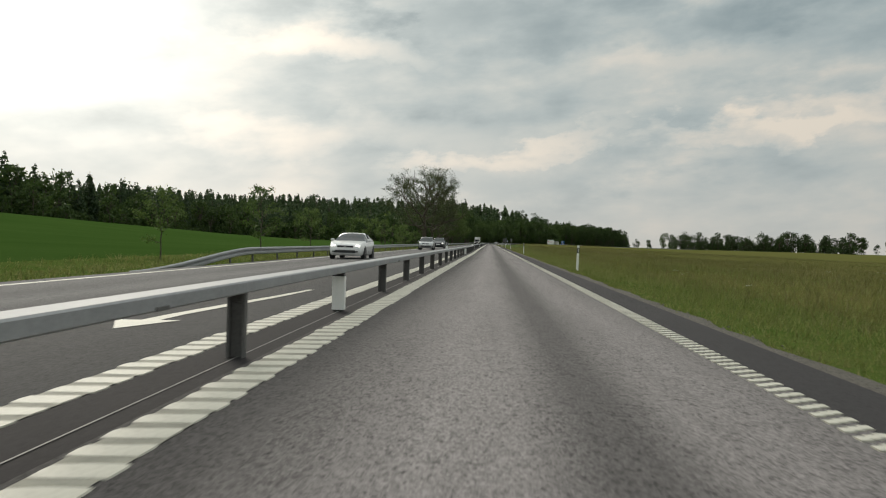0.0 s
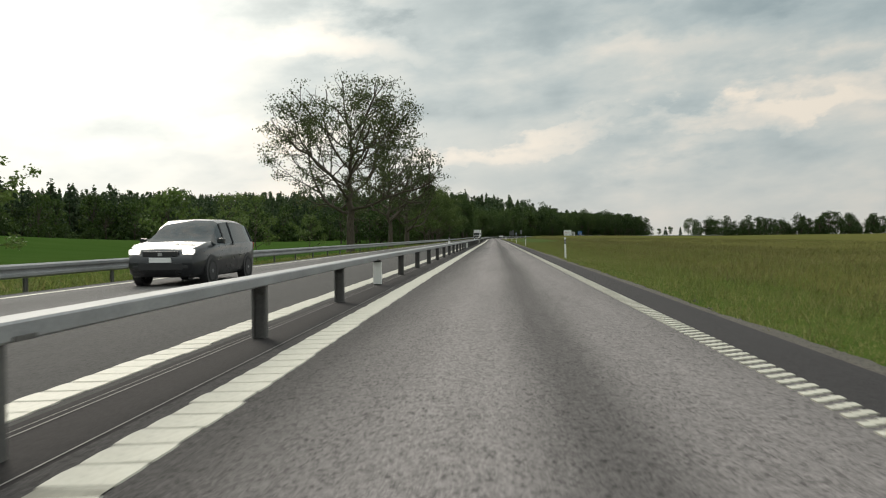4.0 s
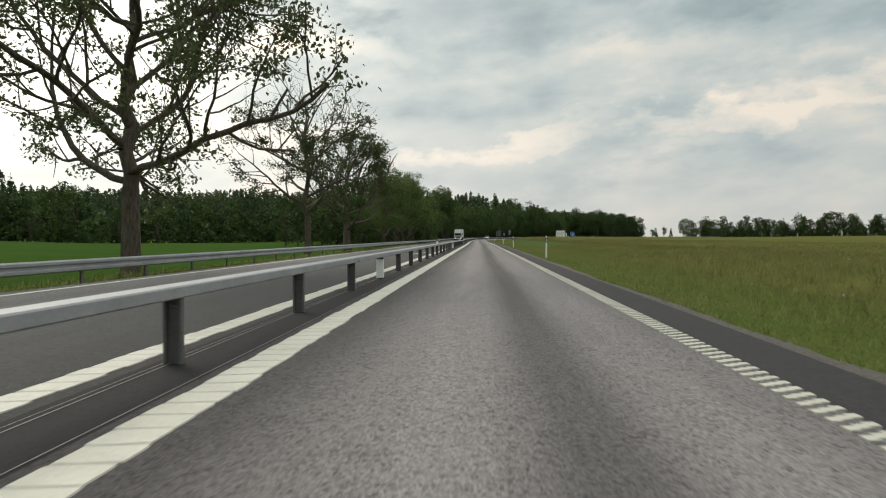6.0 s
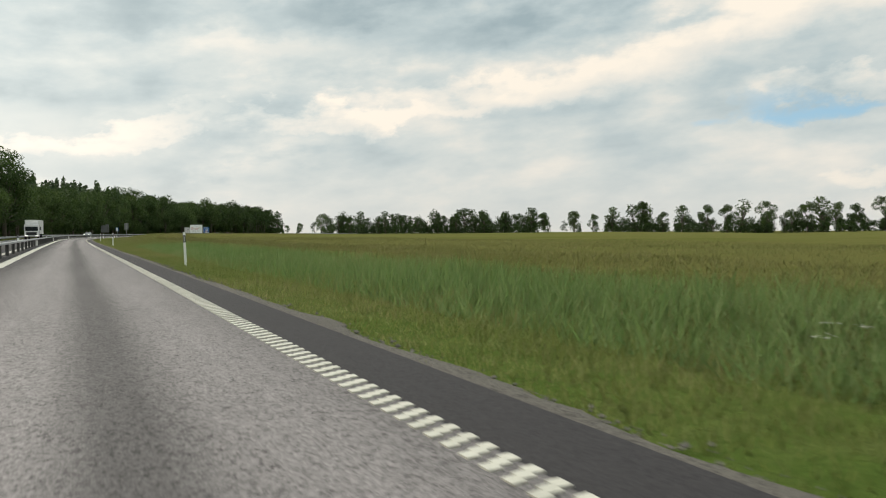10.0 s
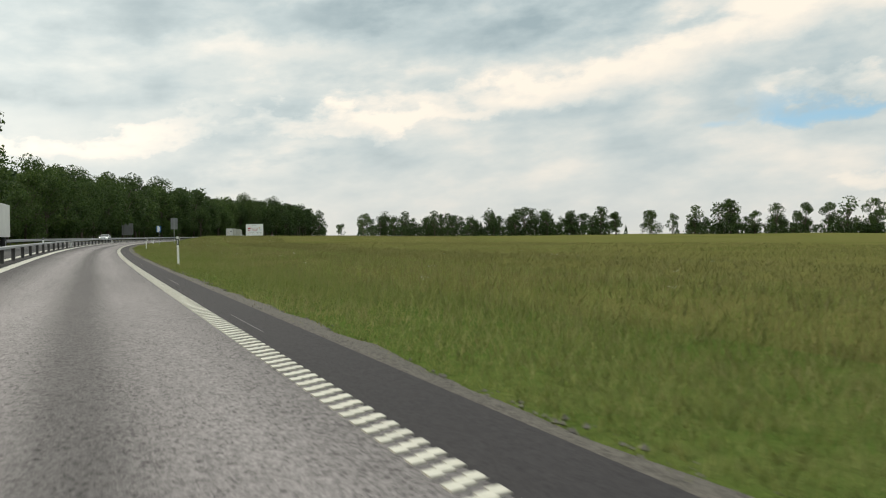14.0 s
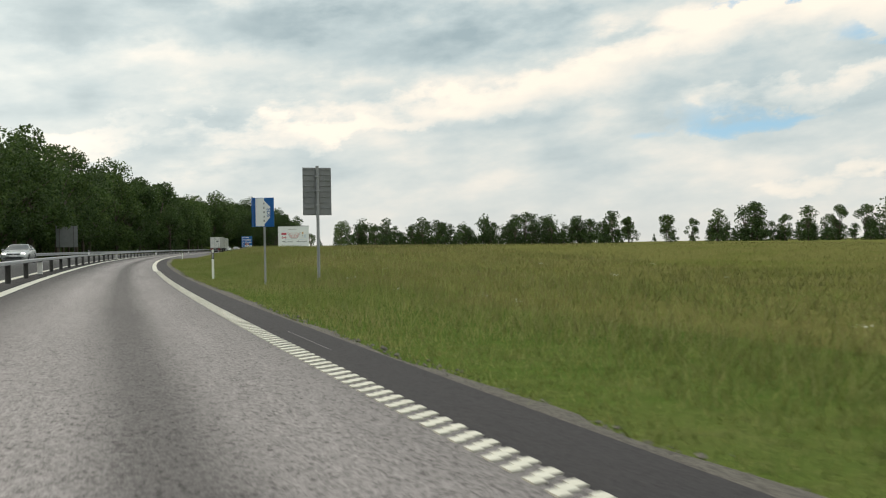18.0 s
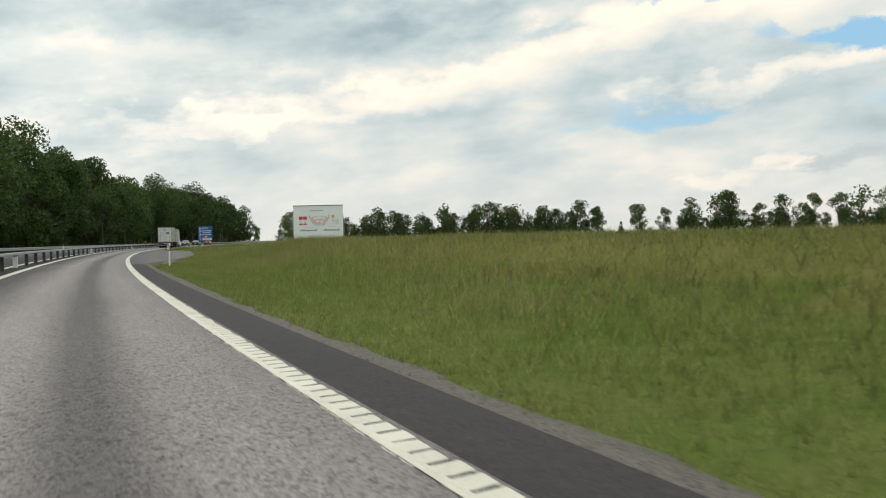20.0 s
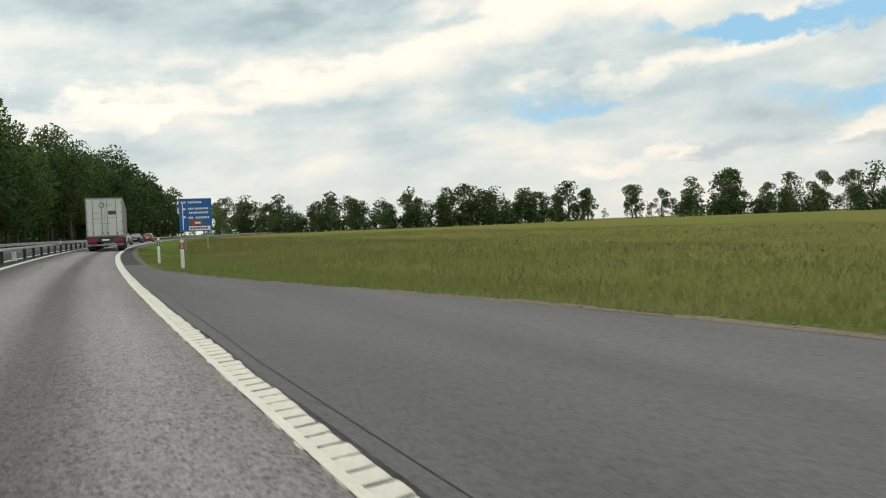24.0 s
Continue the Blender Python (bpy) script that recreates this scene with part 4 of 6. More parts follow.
# ---------------------------------------------------------------- signs
def letters(name, body, size, m, material, parent, depth=0.004):
    """Words in the built-in font as a mesh, centred, in the plane of m's x and z."""
    cu = bpy.data.curves.new(name, "FONT")
    cu.body, cu.size, cu.extrude, cu.align_x, cu.align_y = body, size, depth, "CENTER", "CENTER"
    tmp = bpy.data.objects.new(name, cu)
    scene.collection.objects.link(tmp)
    me = bpy.data.meshes.new_from_object(tmp.evaluated_get(bpy.context.evaluated_depsgraph_get()))
    bpy.data.objects.remove(tmp)
    me.materials.clear()
    me.materials.append(material)
    ob = new(name, me)
    ob.parent = parent
    ob.matrix_basis = m @ pose(0, 0, 0, 90, 0, 0)
    return ob


def bars(name, rows, material, parent, y=-0.012, label=""):
    """Flat bars on a sign's face: rows of x0, z0, x1, z1."""
    bm = bmesh.new()
    for x0, z0, x1, z1 in rows:
        box(bm, x0, y - 0.004, z0, x1, y + 0.004, z1)
    return part(name, bm, material, parent, label)


def sign_from_behind():
    p = road_xy(466.1, 6.5)
    z = ground_at(*map(float, p))
    t = thing("road_sign", pose(float(p[0]), float(p[1]), z, 0, 0, math.degrees(heading(466)) - 4), "back of a tall grey metal sign on a steel pole", "road sign")
    bm = bmesh.new()
    tube(bm, (0, 0, -0.3), (0, 0, 3.95 - z), 0.055, seg=12)
    part("pole", bm, mat_rail, t, "galvanised steel pole")
    b, tp = 2.23 - z, 3.90 - z
    part("panel", boxes((-0.50, 0.075, b, 0.50, 0.095, tp), bevel=0.006), mat_signback, t)
    for i in range(9):
        zz = b + 0.06 + i * (tp - b - 0.12) / 8
        part("rib", boxes((-0.49, 0.055, zz - 0.012, 0.49, 0.0745, zz + 0.012), bevel=0.003), mat_signback, t)
    for zz in (b + 0.35, b + 0.85, b + 1.35):
        part("clamp", boxes((-0.075, -0.065, zz - 0.03, 0.075, 0.054, zz + 0.03), bevel=0.008), mat_rail, t)
        part("bolt", boxes((-0.47, 0.05, zz - 0.02, -0.44, 0.0745, zz + 0.02), bevel=0.004), mat_rail, t)
        part("bolt", boxes((0.44, 0.05, zz - 0.02, 0.47, 0.0745, zz + 0.02), bevel=0.004), mat_rail, t)


sign_from_behind()


def lay_by_sign():
    p = road_xy(464.7, 4.4)
    z = ground_at(*map(float, p))
    t = thing("emergency_sign", pose(float(p[0]), float(p[1]), z, 0, 0, math.degrees(heading(465)) - 28), "blue and white folded lay-by emergency sign on a steel pole", "road sign")
    bm = bmesh.new()
    tube(bm, (0, 0.06, -0.3), (0, 0.06, 2.70 - z), 0.035, seg=12)
    part("pole", bm, mat_rail, t, "galvanised steel pole")
    b, h = 1.80 - z, 0.94
    part("panel", boxes((-0.34, 0.0, b, 0.34, 0.022, b + h), bevel=0.004), mat_blue, t)
    part("side_panel", boxes((-0.37, -0.10, b, -0.348, 0.03, b + h), bevel=0.004), mat_blue, t)
    bm = bmesh.new()
    q = [(-0.27, b + 0.015), (0.02, b + 0.015), (0.02, b + 0.09), (0.22, b + 0.30), (0.22, b + h - 0.30), (0.02, b + h - 0.09), (0.02, b + h - 0.015), (-0.27, b + h - 0.015)]
    f = bm.faces.new([bm.verts.new((x, -0.003, zz)) for x, zz in q])
    r = bmesh.ops.extrude_face_region(bm, geom=[f])
    bmesh.ops.translate(bm, verts=[v for v in r["geom"] if isinstance(v, bmesh.types.BMVert)], vec=(0, 0.0025, 0))
    part("field", bm, mat_sign_white, t)
    bars("dash", [(0.0, b + 0.16 + i * 0.14, 0.03, b + 0.22 + i * 0.14) for i in range(5)], mat_ink, t, -0.006)
    letters("lettering", "SOS", 0.17, pose(0.16, -0.008, b + h / 2 - 0.02) @ pose(0, 0, 0, 0, 90, 0), mat_blue, t)


lay_by_sign()


def direction_sign():
    p = road_xy(659.8, 7.4)
    z = ground_at(*map(float, p))
    t = thing("direction_sign", pose(float(p[0]), float(p[1]), z, 0, 0, math.degrees(heading(640)) + 2), "large blue direction sign with white bars and arrows", "road sign")
    b, tp = 1.40 - z, 4.32 - z
    for x in (-0.95, 0.95):
        bm = bmesh.new()
        tube(bm, (x, 0.09, -0.3), (x, 0.09, tp - 0.1), 0.05, seg=10)
        part("pole", bm, mat_rail, t, "galvanised steel pole")
    part("panel", boxes((-1.40, 0.0, b, 1.40, 0.035, tp), bevel=0.008), mat_blue, t)
    part("arrow_stem", boxes((-1.12, -0.008, b + 0.15, -1.05, 0.0, tp - 0.45)), mat_sign_white, t)
    for zz in (b + 1.28, b + 1.98):
        bm = bmesh.new()
        f = bm.faces.new([bm.verts.new(v) for v in ((-1.04, -0.007, zz - 0.12), (-0.74, -0.007, zz), (-1.04, -0.007, zz + 0.12))])
        r = bmesh.ops.extrude_face_region(bm, geom=[f])
        bmesh.ops.translate(bm, verts=[v for v in r["geom"] if isinstance(v, bmesh.types.BMVert)], vec=(0, 0.006, 0))
        part("arrow_head", bm, mat_sign_white, t)
    rows = []
    for zz, words in ((b + 2.58, ((-1.2, -0.75), (-0.6, 0.6))), (b + 2.02, ((-0.6, -0.2), (-0.05, 1.1))), (b + 1.66, ((-0.55, 1.15),)), (b + 1.22, ((-0.6, -0.1), (0.0, 1.2)))):
        for x0, x1 in words:
            x = x0
            while x < x1 - 0.06:
                rows.append((x, zz - 0.085, x + 0.095, zz + 0.085))
                x += 0.15
    for r in rows:
        bars("bar", [r], mat_sign_white, t, -0.006)
    part("brown_field", boxes((-0.55, -0.012, b + 0.55, 0.55, -0.001, b + 0.98), bevel=0.003), mat_sign_brown, t)
    bars("bar", [(-0.1, b + 0.68, 0.4, b + 0.84)], mat_sign_white, t, -0.016)
    part("white_field", boxes((-0.60, -0.012, b + 0.10, 1.22, -0.001, b + 0.46), bevel=0.003), mat_sign_white, t)
    bars("bar", [(-0.5 + 0.22 * i, b + 0.2, -0.33 + 0.22 * i, b + 0.36) for i in range(7)], mat_ink, t, -0.016)


direction_sign()


def oncoming_sign(s, u, w, h, b, label):
    """Signs for the oncoming side, seen from their grey backs."""
    p = road_xy(s, u)
    z = ground_at(*map(float, p))
    t = thing("oncoming_sign", pose(float(p[0]), float(p[1]), z, 0, 0, math.degrees(heading(s)) + 3), label, "road sign", "signs of the oncoming side")
    for x in (-w * 0.33, w * 0.33):
        bm = bmesh.new()
        tube(bm, (x, -0.07, -0.3), (x, -0.07, b + h - 0.05), 0.05, seg=10)
        part("pole", bm, mat_post, t)
    part("panel", boxes((-w / 2, 0.0, b, w / 2, 0.03, b + h), bevel=0.006), mat_signback, t)
    n = 6
    for i in range(n):
        zz = b + 0.1 + i * (h - 0.2) / (n - 1)
        part("rib", boxes((-w / 2 + 0.02, -0.018, zz - 0.02, w / 2 - 0.02, -0.0005, zz + 0.02)), mat_signback, t)


oncoming_sign(560.0, -13.2, 2.8, 3.0, 1.5, "dark back of a large direction sign by the wood")


def billboard():
    """A free-standing advertising board in the meadow."""
    a, b = Vector((40.0, 561.0, 0)), Vector((44.2, 558.4, 0))
    mid = (a + b) / 2
    w = (b - a).length
    ang = math.degrees(math.atan2(b.y - a.y, b.x - a.x))
    z = ground_at(mid.x, mid.y)
    t = thing("billboard", pose(mid.x, mid.y, z, 0, 0, ang), "white advertising board with product pictures, standing in the meadow", "billboard")
    b0, tp = 1.05 - z, 4.46 - z
    part("board", boxes((-w / 2, 0.0, b0, w / 2, 0.05, tp), bevel=0.008), mat_board, t)
    part("top_edge", boxes((-w / 2 - 0.02, -0.03, tp + 0.002, w / 2 + 0.02, 0.09, tp + 0.07), bevel=0.01), mat_post, t, "dark top rail")
    for x in (-w / 2 + 0.12, -w / 6, w / 6, w / 2 - 0.12):
        part("post", boxes((x - 0.06, 0.055, -0.4, x + 0.06, 0.17, tp - 0.05), bevel=0.008), mat_wood_post, t)
    bm = bmesh.new()
    tube(bm, (-w / 2 + 0.02, 0.15, tp - 1.1), (-w / 2 - 0.25, 0.9, -0.3), 0.05, seg=8)
    part("brace", bm, mat_wood_post, t)
    bm = bmesh.new()
    tube(bm, (w / 2 - 0.02, 0.15, tp - 1.1), (w / 2 + 0.2, 0.9, -0.3), 0.05, seg=8)
    part("brace", bm, mat_wood_post, t)

    def disc(name, x, zz, rx, rz, material, y=-0.006):
        bm = bmesh.new()
        bmesh.ops.create_cone(bm, cap_ends=True, segments=20, radius1=1, radius2=1, depth=1,
                              matrix=Matrix.Translation((x, y, zz)) @ Matrix.Diagonal((rx, 0.008, rz, 1)) @ Matrix.Rotation(math.pi / 2, 4, "X"))
        part(name, bm, material, t)

    def px(x, y):
        """Picture grid of the board: 0..1 across and down."""
        return -w / 2 + x * w, tp - y * (tp - b0)

    # heading line and two word bars
    x0, z0 = px(0.34, 0.14)
    for i in range(8):
        bars("bar", [(x0 + i * 0.17, z0 - 0.06, x0 + i * 0.17 + 0.12, z0 + 0.06)], mat_ink_pale, t, -0.004)
    for cx in (0.14, 0.60):
        x0, z0 = px(cx, 0.71)
        for i in range(10):
            bars("bar", [(x0 + i * 0.165, z0 - 0.09, x0 + i * 0.165 + 0.10, z0 + (0.10 if i in (1, 2, 9) else 0.03))], mat_ink, t, -0.004)
        x0, z0 = px(cx + 0.08, 0.62)
        bars("bar", [(x0, z0 - 0.05, x0 + 0.9, z0 + 0.04)], mat_print_blue, t, -0.003)
    x0, z0 = px(0.56, 0.89)
    letters("lettering", "avfart stjärnsund", 0.27, pose(x0, -0.006, z0), mat_ink_pale, t)
    # two round boxes on the near side
    for cx in (0.150, 0.235):
        x, zz = px(cx, 0.44)
        part("printed_jar", boxes((x - 0.18, -0.006, zz - 0.32, x + 0.18, 0.0, zz + 0.14), bevel=0.002), mat_sign_white, t)
        disc("printed_jar_foot", x, zz - 0.32, 0.18, 0.09, mat_print_red, -0.003)
        part("printed_lid", boxes((x - 0.19, -0.010, zz + 0.14, x + 0.19, -0.001, zz + 0.46), bevel=0.002), mat_print_red, t)
        disc("printed_mark", x, zz - 0.08, 0.045, 0.045, mat_ink, -0.009)
    # the basket
    x, zz = px(0.52, 0.42)
    bm = bmesh.new()
    q = [(-0.85, 0.30), (-0.70, -0.10), (-0.45, -0.42), (0.45, -0.42), (0.70, -0.10), (0.85, 0.30), (0.4, 0.42), (-0.4, 0.40)]
    bm.faces.new([bm.verts.new((x + a_, -0.004, zz + c_)) for a_, c_ in q])
    part("printed_basket", bm, mat_print_pink, t)
    bm = bmesh.new()
    bow = [(-0.92, 0.48), (-1.0, 0.36), (-0.90, 0.20), (-0.74, -0.14), (-0.45, -0.48), (0.45, -0.48), (0.74, -0.14), (0.92, 0.22), (1.02, 0.42), (0.90, 0.52)]
    for (a0, c0), (a1, c1) in zip(bow[:-1], bow[1:]):
        tube(bm, (x + a0, -0.004, zz + c0), (x + a1, -0.004, zz + c1), 0.035, seg=6)
    part("printed_rim", bm, mat_print_grey, t)
    for a_, c_, r_ in ((-0.4, 0.2, 0.2), (0.0, 0.25, 0.22), (0.42, 0.2, 0.2), (-0.15, -0.12, 0.17), (0.25, -0.15, 0.16)):
        disc("printed_soap", x + a_, zz + c_, r_, r_ * 0.8, mat_sign_white, -0.007)
    # bottles on the far side
    x, zz = px(0.80, 0.42)
    part("printed_bottle", boxes((x - 0.16, -0.006, zz - 0.42, x + 0.16, 0.0, zz + 0.25), bevel=0.002), mat_sign_white, t)
    part("printed_cap", boxes((x - 0.14, -0.009, zz + 0.2, x + 0.14, 0.0, zz + 0.5), bevel=0.002), mat_print_orange, t)
    part("printed_bottle", boxes((x + 0.2, -0.006, zz - 0.40, x + 0.58, 0.0, zz + 0.10), bevel=0.002), mat_print_blue, t)
    disc("printed_mark", x, zz - 0.05, 0.05, 0.05, mat_ink, -0.009)


billboard()

# ---------------------------------------------------------------- trees
def limbs_mesh(segs, sides=6):
    """Tapered round limbs from rows of p0, p1, r0, r1."""
    p0, p1 = np.array([s[0] for s in segs]), np.array([s[1] for s in segs])
    r0, r1 = np.array([s[2] for s in segs]), np.array([s[3] for s in segs])
    d = p1 - p0
    d /= np.linalg.norm(d, axis=1, keepdims=True) + 1e-9
    ref = np.where(abs(d[:, 2:3]) > 0.9, np.array([[1.0, 0, 0]]), np.array([[0, 0, 1.0]]))
    a = np.cross(d, ref)
    a /= np.linalg.norm(a, axis=1, keepdims=True) + 1e-9
    b = np.cross(d, a)
    ang = np.arange(sides) * 2 * np.pi / sides
    ring = a[:, None, :] * np.cos(ang)[None, :, None] + b[:, None, :] * np.sin(ang)[None, :, None]
    v = np.concatenate([p0[:, None] + ring * r0[:, None, None], p1[:, None] + ring * r1[:, None, None]], 1)
    i = np.arange(sides)
    q = np.stack([i, (i + 1) % sides, (i + 1) % sides + sides, i + sides], -1)
    f = (q[None] + (2 * sides * np.arange(len(segs)))[:, None, None]).reshape(-1, 4)
    return v.reshape(-1, 3), f


def leaf_mesh(centres, size, rs, flat=0.0, droop=0.0):
    """A four-cornered, slightly folded leaf spray at each centre."""
    n = len(centres)
    a = rs.normal(size=(n, 3))
    a[:, 2] *= 1 - flat
    a /= np.linalg.norm(a, axis=1, keepdims=True)
    b = rs.normal(size=(n, 3))
    b[:, 2] *= 1 - flat
    b -= a * (a * b).sum(1, keepdims=True)
    b /= np.linalg.norm(b, axis=1, keepdims=True)
    c = np.cross(a, b)
    s = (size * (0.6 + 0.8 * rs.rand(n)))[:, None]
    w = s * (0.42 + 0.25 * rs.rand(n))[:, None]
    v = np.stack([centres - a * s * 0.5, centres + b * w * 0.5 + c * s * 0.12, centres + a * s * 0.5 - np.array([0, 0, droop]) * s, centres - b * w * 0.5 + c * s * 0.12], 1)
    return v.reshape(-1, 3), np.arange(4 * n).reshape(-1, 4)


def grow(rs, height, spread, fork, lean=(0, 0), limbs=9, thick=0.03, gnarl=0.28, depth=3, low=0.9, flat=0.22, bare=0.0, crown=None, rise=0.95, lift=1.0, stout=0.50):
    """Branching of a broad-crowned tree: returns limb segments and leaf-bearing points. fork: where the crown begins, as a share of height."""
    segs, tips = [], []

    def branch(p, d, length, r, level):
        n = max(3, int(length / (0.55 + 0.25 * (depth - level))))
        step = length / n
        for i in range(n):
            d = d + rs.normal(size=3) * gnarl * 0.5 + np.array([0, 0, (0.05 + 0.05 * level) * lift])
            d = d / np.linalg.norm(d)
            q = p + d * step
            rn = max(r * (1 - 0.72 * (i + 1) / n), 0.012)
            rr = max(r * (1 - 0.72 * i / n), 0.012)
            segs.append((p, q, rr, rn))
            p = q
            if crown and (p[0] ** 2 + p[1] ** 2) / crown[0] ** 2 + ((p[2] - crown[1]) / crown[2]) ** 2 > 1 + 0.12 * rs.normal():
                tips.append(p)
                return
            if level < depth and i >= (1 if level else 2) and rs.rand() < 0.82:
                side = rs.normal(size=3)
                side -= d * (side @ d)
                side /= np.linalg.norm(side) + 1e-9
                k = 0.55 + 0.35 * rs.rand()
                branch(p, d * k + side * (1.05 - 0.4 * k), length * (0.34 + 0.26 * rs.rand()) * (1.05 - 0.4 * i / n), rn * 0.62, level + 1)
            if level >= depth - 1 and i >= n // 3 and rs.rand() > bare:
                tips.append(p)
        if rs.rand() > bare:
            tips.append(p)

    p = np.zeros(3)
    r = height * thick
    n = 14
    top = height * 0.86
    trunk = [p]
    for i in range(n):
        t = (i + 1) / n
        q = np.array([lean[0] * t + rs.normal() * 0.012 * height * (t > fork), lean[1] * t + rs.normal() * 0.012 * height * (t > fork), top * t])
        r0 = r * (1.25 if i == 0 else 1) * (1 - 0.86 * (i / n) ** 1.1)
        r1 = r * (1 - 0.86 * ((i + 1) / n) ** 1.1)
        segs.append((trunk[-1], q, r0, r1))
        trunk.append(q)
    ga = rs.rand() * 6.28
    for i in range(limbs):
        t = fork + (0.97 - fork) * (i / (limbs - 1)) ** low
        j = min(int(t * n), n - 1)
        p = trunk[j] + (trunk[j + 1] - trunk[j]) * (t * n - j)
        ga += 2.4 + rs.normal() * 0.35
        up = flat + rise * ((t - fork) / (1 - fork))
        d = np.array([math.cos(ga), math.sin(ga), up])
        shape = math.sin(math.pi * min(1, 0.30 + 0.62 * (t - fork) / (1 - fork)))
        branch(p, d / np.linalg.norm(d), spread * (0.45 + 0.75 * shape) * (0.8 + 0.4 * rs.rand()), r * (stout - 0.28 * (t - fork)), 1)
    return segs, np.array(tips)


def clumped(tips, clump, seed, bare_top):
    """Keeps the twigs that bear leaves: in clumps with gaps between, none in a dead top."""
    if clump is None:
        return tips
    keep = [noise.noise(Vector(p) * 0.62 + Vector((seed * 1.7, 0, 0))) > clump and p[2] < bare_top for p in tips]
    return tips[np.array(keep)]


def leaf_cloud(rs, tips, per, radius):
    k = np.repeat(tips, per, axis=0)
    off = rs.normal(size=k.shape) * radius * np.array([1, 1, 0.62])
    return k + off


def make_tree(name, label, seed, height, spread, fork, leaf, leaf_size, per, radius, category="tree", group="", bark_mat=None, clump=None, bare_top=99.0, **kw):
    rs = np.random.RandomState(seed)
    segs, tips = grow(rs, height, spread, fork, **kw)
    t = thing(name, pose(0, 0, 0), label, category, group)
    v, f = limbs_mesh(segs, 6)
    raw("trunk", v, f, bark_mat or mat_bark, t, None, True)
    v, f = leaf_mesh(leaf_cloud(rs, clumped(tips, clump, seed, bare_top), per, radius), leaf_size, rs)
    raw("crown", v, f, leaf, t)
    return t


def plant(t, x, y, turn=0.0, scale=1.0, fresh=False):
    m = pose(x, y, ground_at(x, y) - 0.05, 0, 0, turn) @ Matrix.Diagonal((scale, scale, scale, 1))
    if fresh:
        t.matrix_basis = m
        return t
    c = copy_thing(t, m)
    c.matrix_basis = m
    return c


# old roadside oaks, thinly leaved
plant(make_tree("oak_tree", "tall old oak with thin crown and forked trunk, by the verge", 11, 19.0, 14.0, 0.33, mat_oak, 0.27, 30, 0.48, limbs=15, bare=0.10, clump=0.02, thick=0.031, stout=0.35, gnarl=0.32, low=1.15, flat=0.26, rise=0.9, lift=0.6, crown=(11.4, 12.0, 9.6)),
      -15.7, 179.3, 20, 0.86, True)
plant(make_tree("oak_tree", "thin half-bare oak with dead top twigs", 23, 21.5, 9.0, 0.30, mat_oak, 0.31, 26, 0.40, limbs=17, thick=0.023, stout=0.40, gnarl=0.24, bare=0.25, clump=0.11, bare_top=18.5, flat=0.30, rise=0.7, lift=0.45, low=1.1, crown=(9.5, 12.5, 10.5)),
      -16.9, 220.3, 75, 0.80, True)
plant(make_tree("oak_tree", "rounded old oak with spreading lower limbs", 37, 15.8, 8.6, 0.26, mat_oak, 0.30, 44, 0.46, limbs=15, stout=0.42, clump=0.07, low=1.0, flat=0.05, thick=0.037, gnarl=0.30, crown=(9.0, 10.2, 6.6)),
      -16.5, 240.0, 140, 0.87, True)
# the leafier clump beyond them
bush_oak = make_tree("oak_tree", "dense bushy oak with low crown in a roadside clump", 51, 12.5, 7.6, 0.20, mat_bush, 0.34, 24, 0.60, group="oaks of the roadside clump", limbs=12, thick=0.030, gnarl=0.32)
plant(bush_oak, -16.6, 277.5, 0, 0.74, True)
for x, y, turn, k in ((-14.6, 290.0, 80, 0.74), (-16.6, 301.0, 200, 0.80), (-18.5, 312.0, 310, 0.86), (-16.4, 322.0, 30, 0.9)):
    plant(bush_oak, x, y, turn, k)

# young staked trees in a row
young_a = make_tree("young_tree", "young planted tree with thin trunk and light crown", 61, 6.3, 1.9, 0.30, mat_young, 0.24, 13, 0.24, group="young trees along the verge", limbs=11, thick=0.012, gnarl=0.18, depth=2)
young_b = make_tree("young_tree", "slim young planted tree with pointed crown", 67, 7.8, 1.8, 0.24, mat_young, 0.24, 14, 0.24, group="young trees along the verge", limbs=13, thick=0.011, gnarl=0.16, depth=2)
young_c = make_tree("young_tree", "small sparse young tree", 71, 4.6, 1.5, 0.32, mat_young, 0.28, 12, 0.24, group="young trees along the verge", limbs=9, thick=0.012, gnarl=0.2, depth=2)
YOUNG = ((36.4, 0, 0.85), (54.0, 1, 0.95), (71.0, 0, 0.95), (86.5, 2, 1.15), (104.5, 2, 1.25), (121.0, 0, 1.05), (134.0, 2, 1.2), (144.0, 1, 0.9), (150.5, 1, 0.98), (163.0, 0, 1.0))
_seen = set()
for i, (s, kind, k) in enumerate(YOUNG):
    src = (young_a, young_b, young_c)[kind]
    plant(src, -16.2 - 0.4 * (i % 3), s, 47 * i, k * 0.62, kind not in _seen)
    _seen.add(kind)


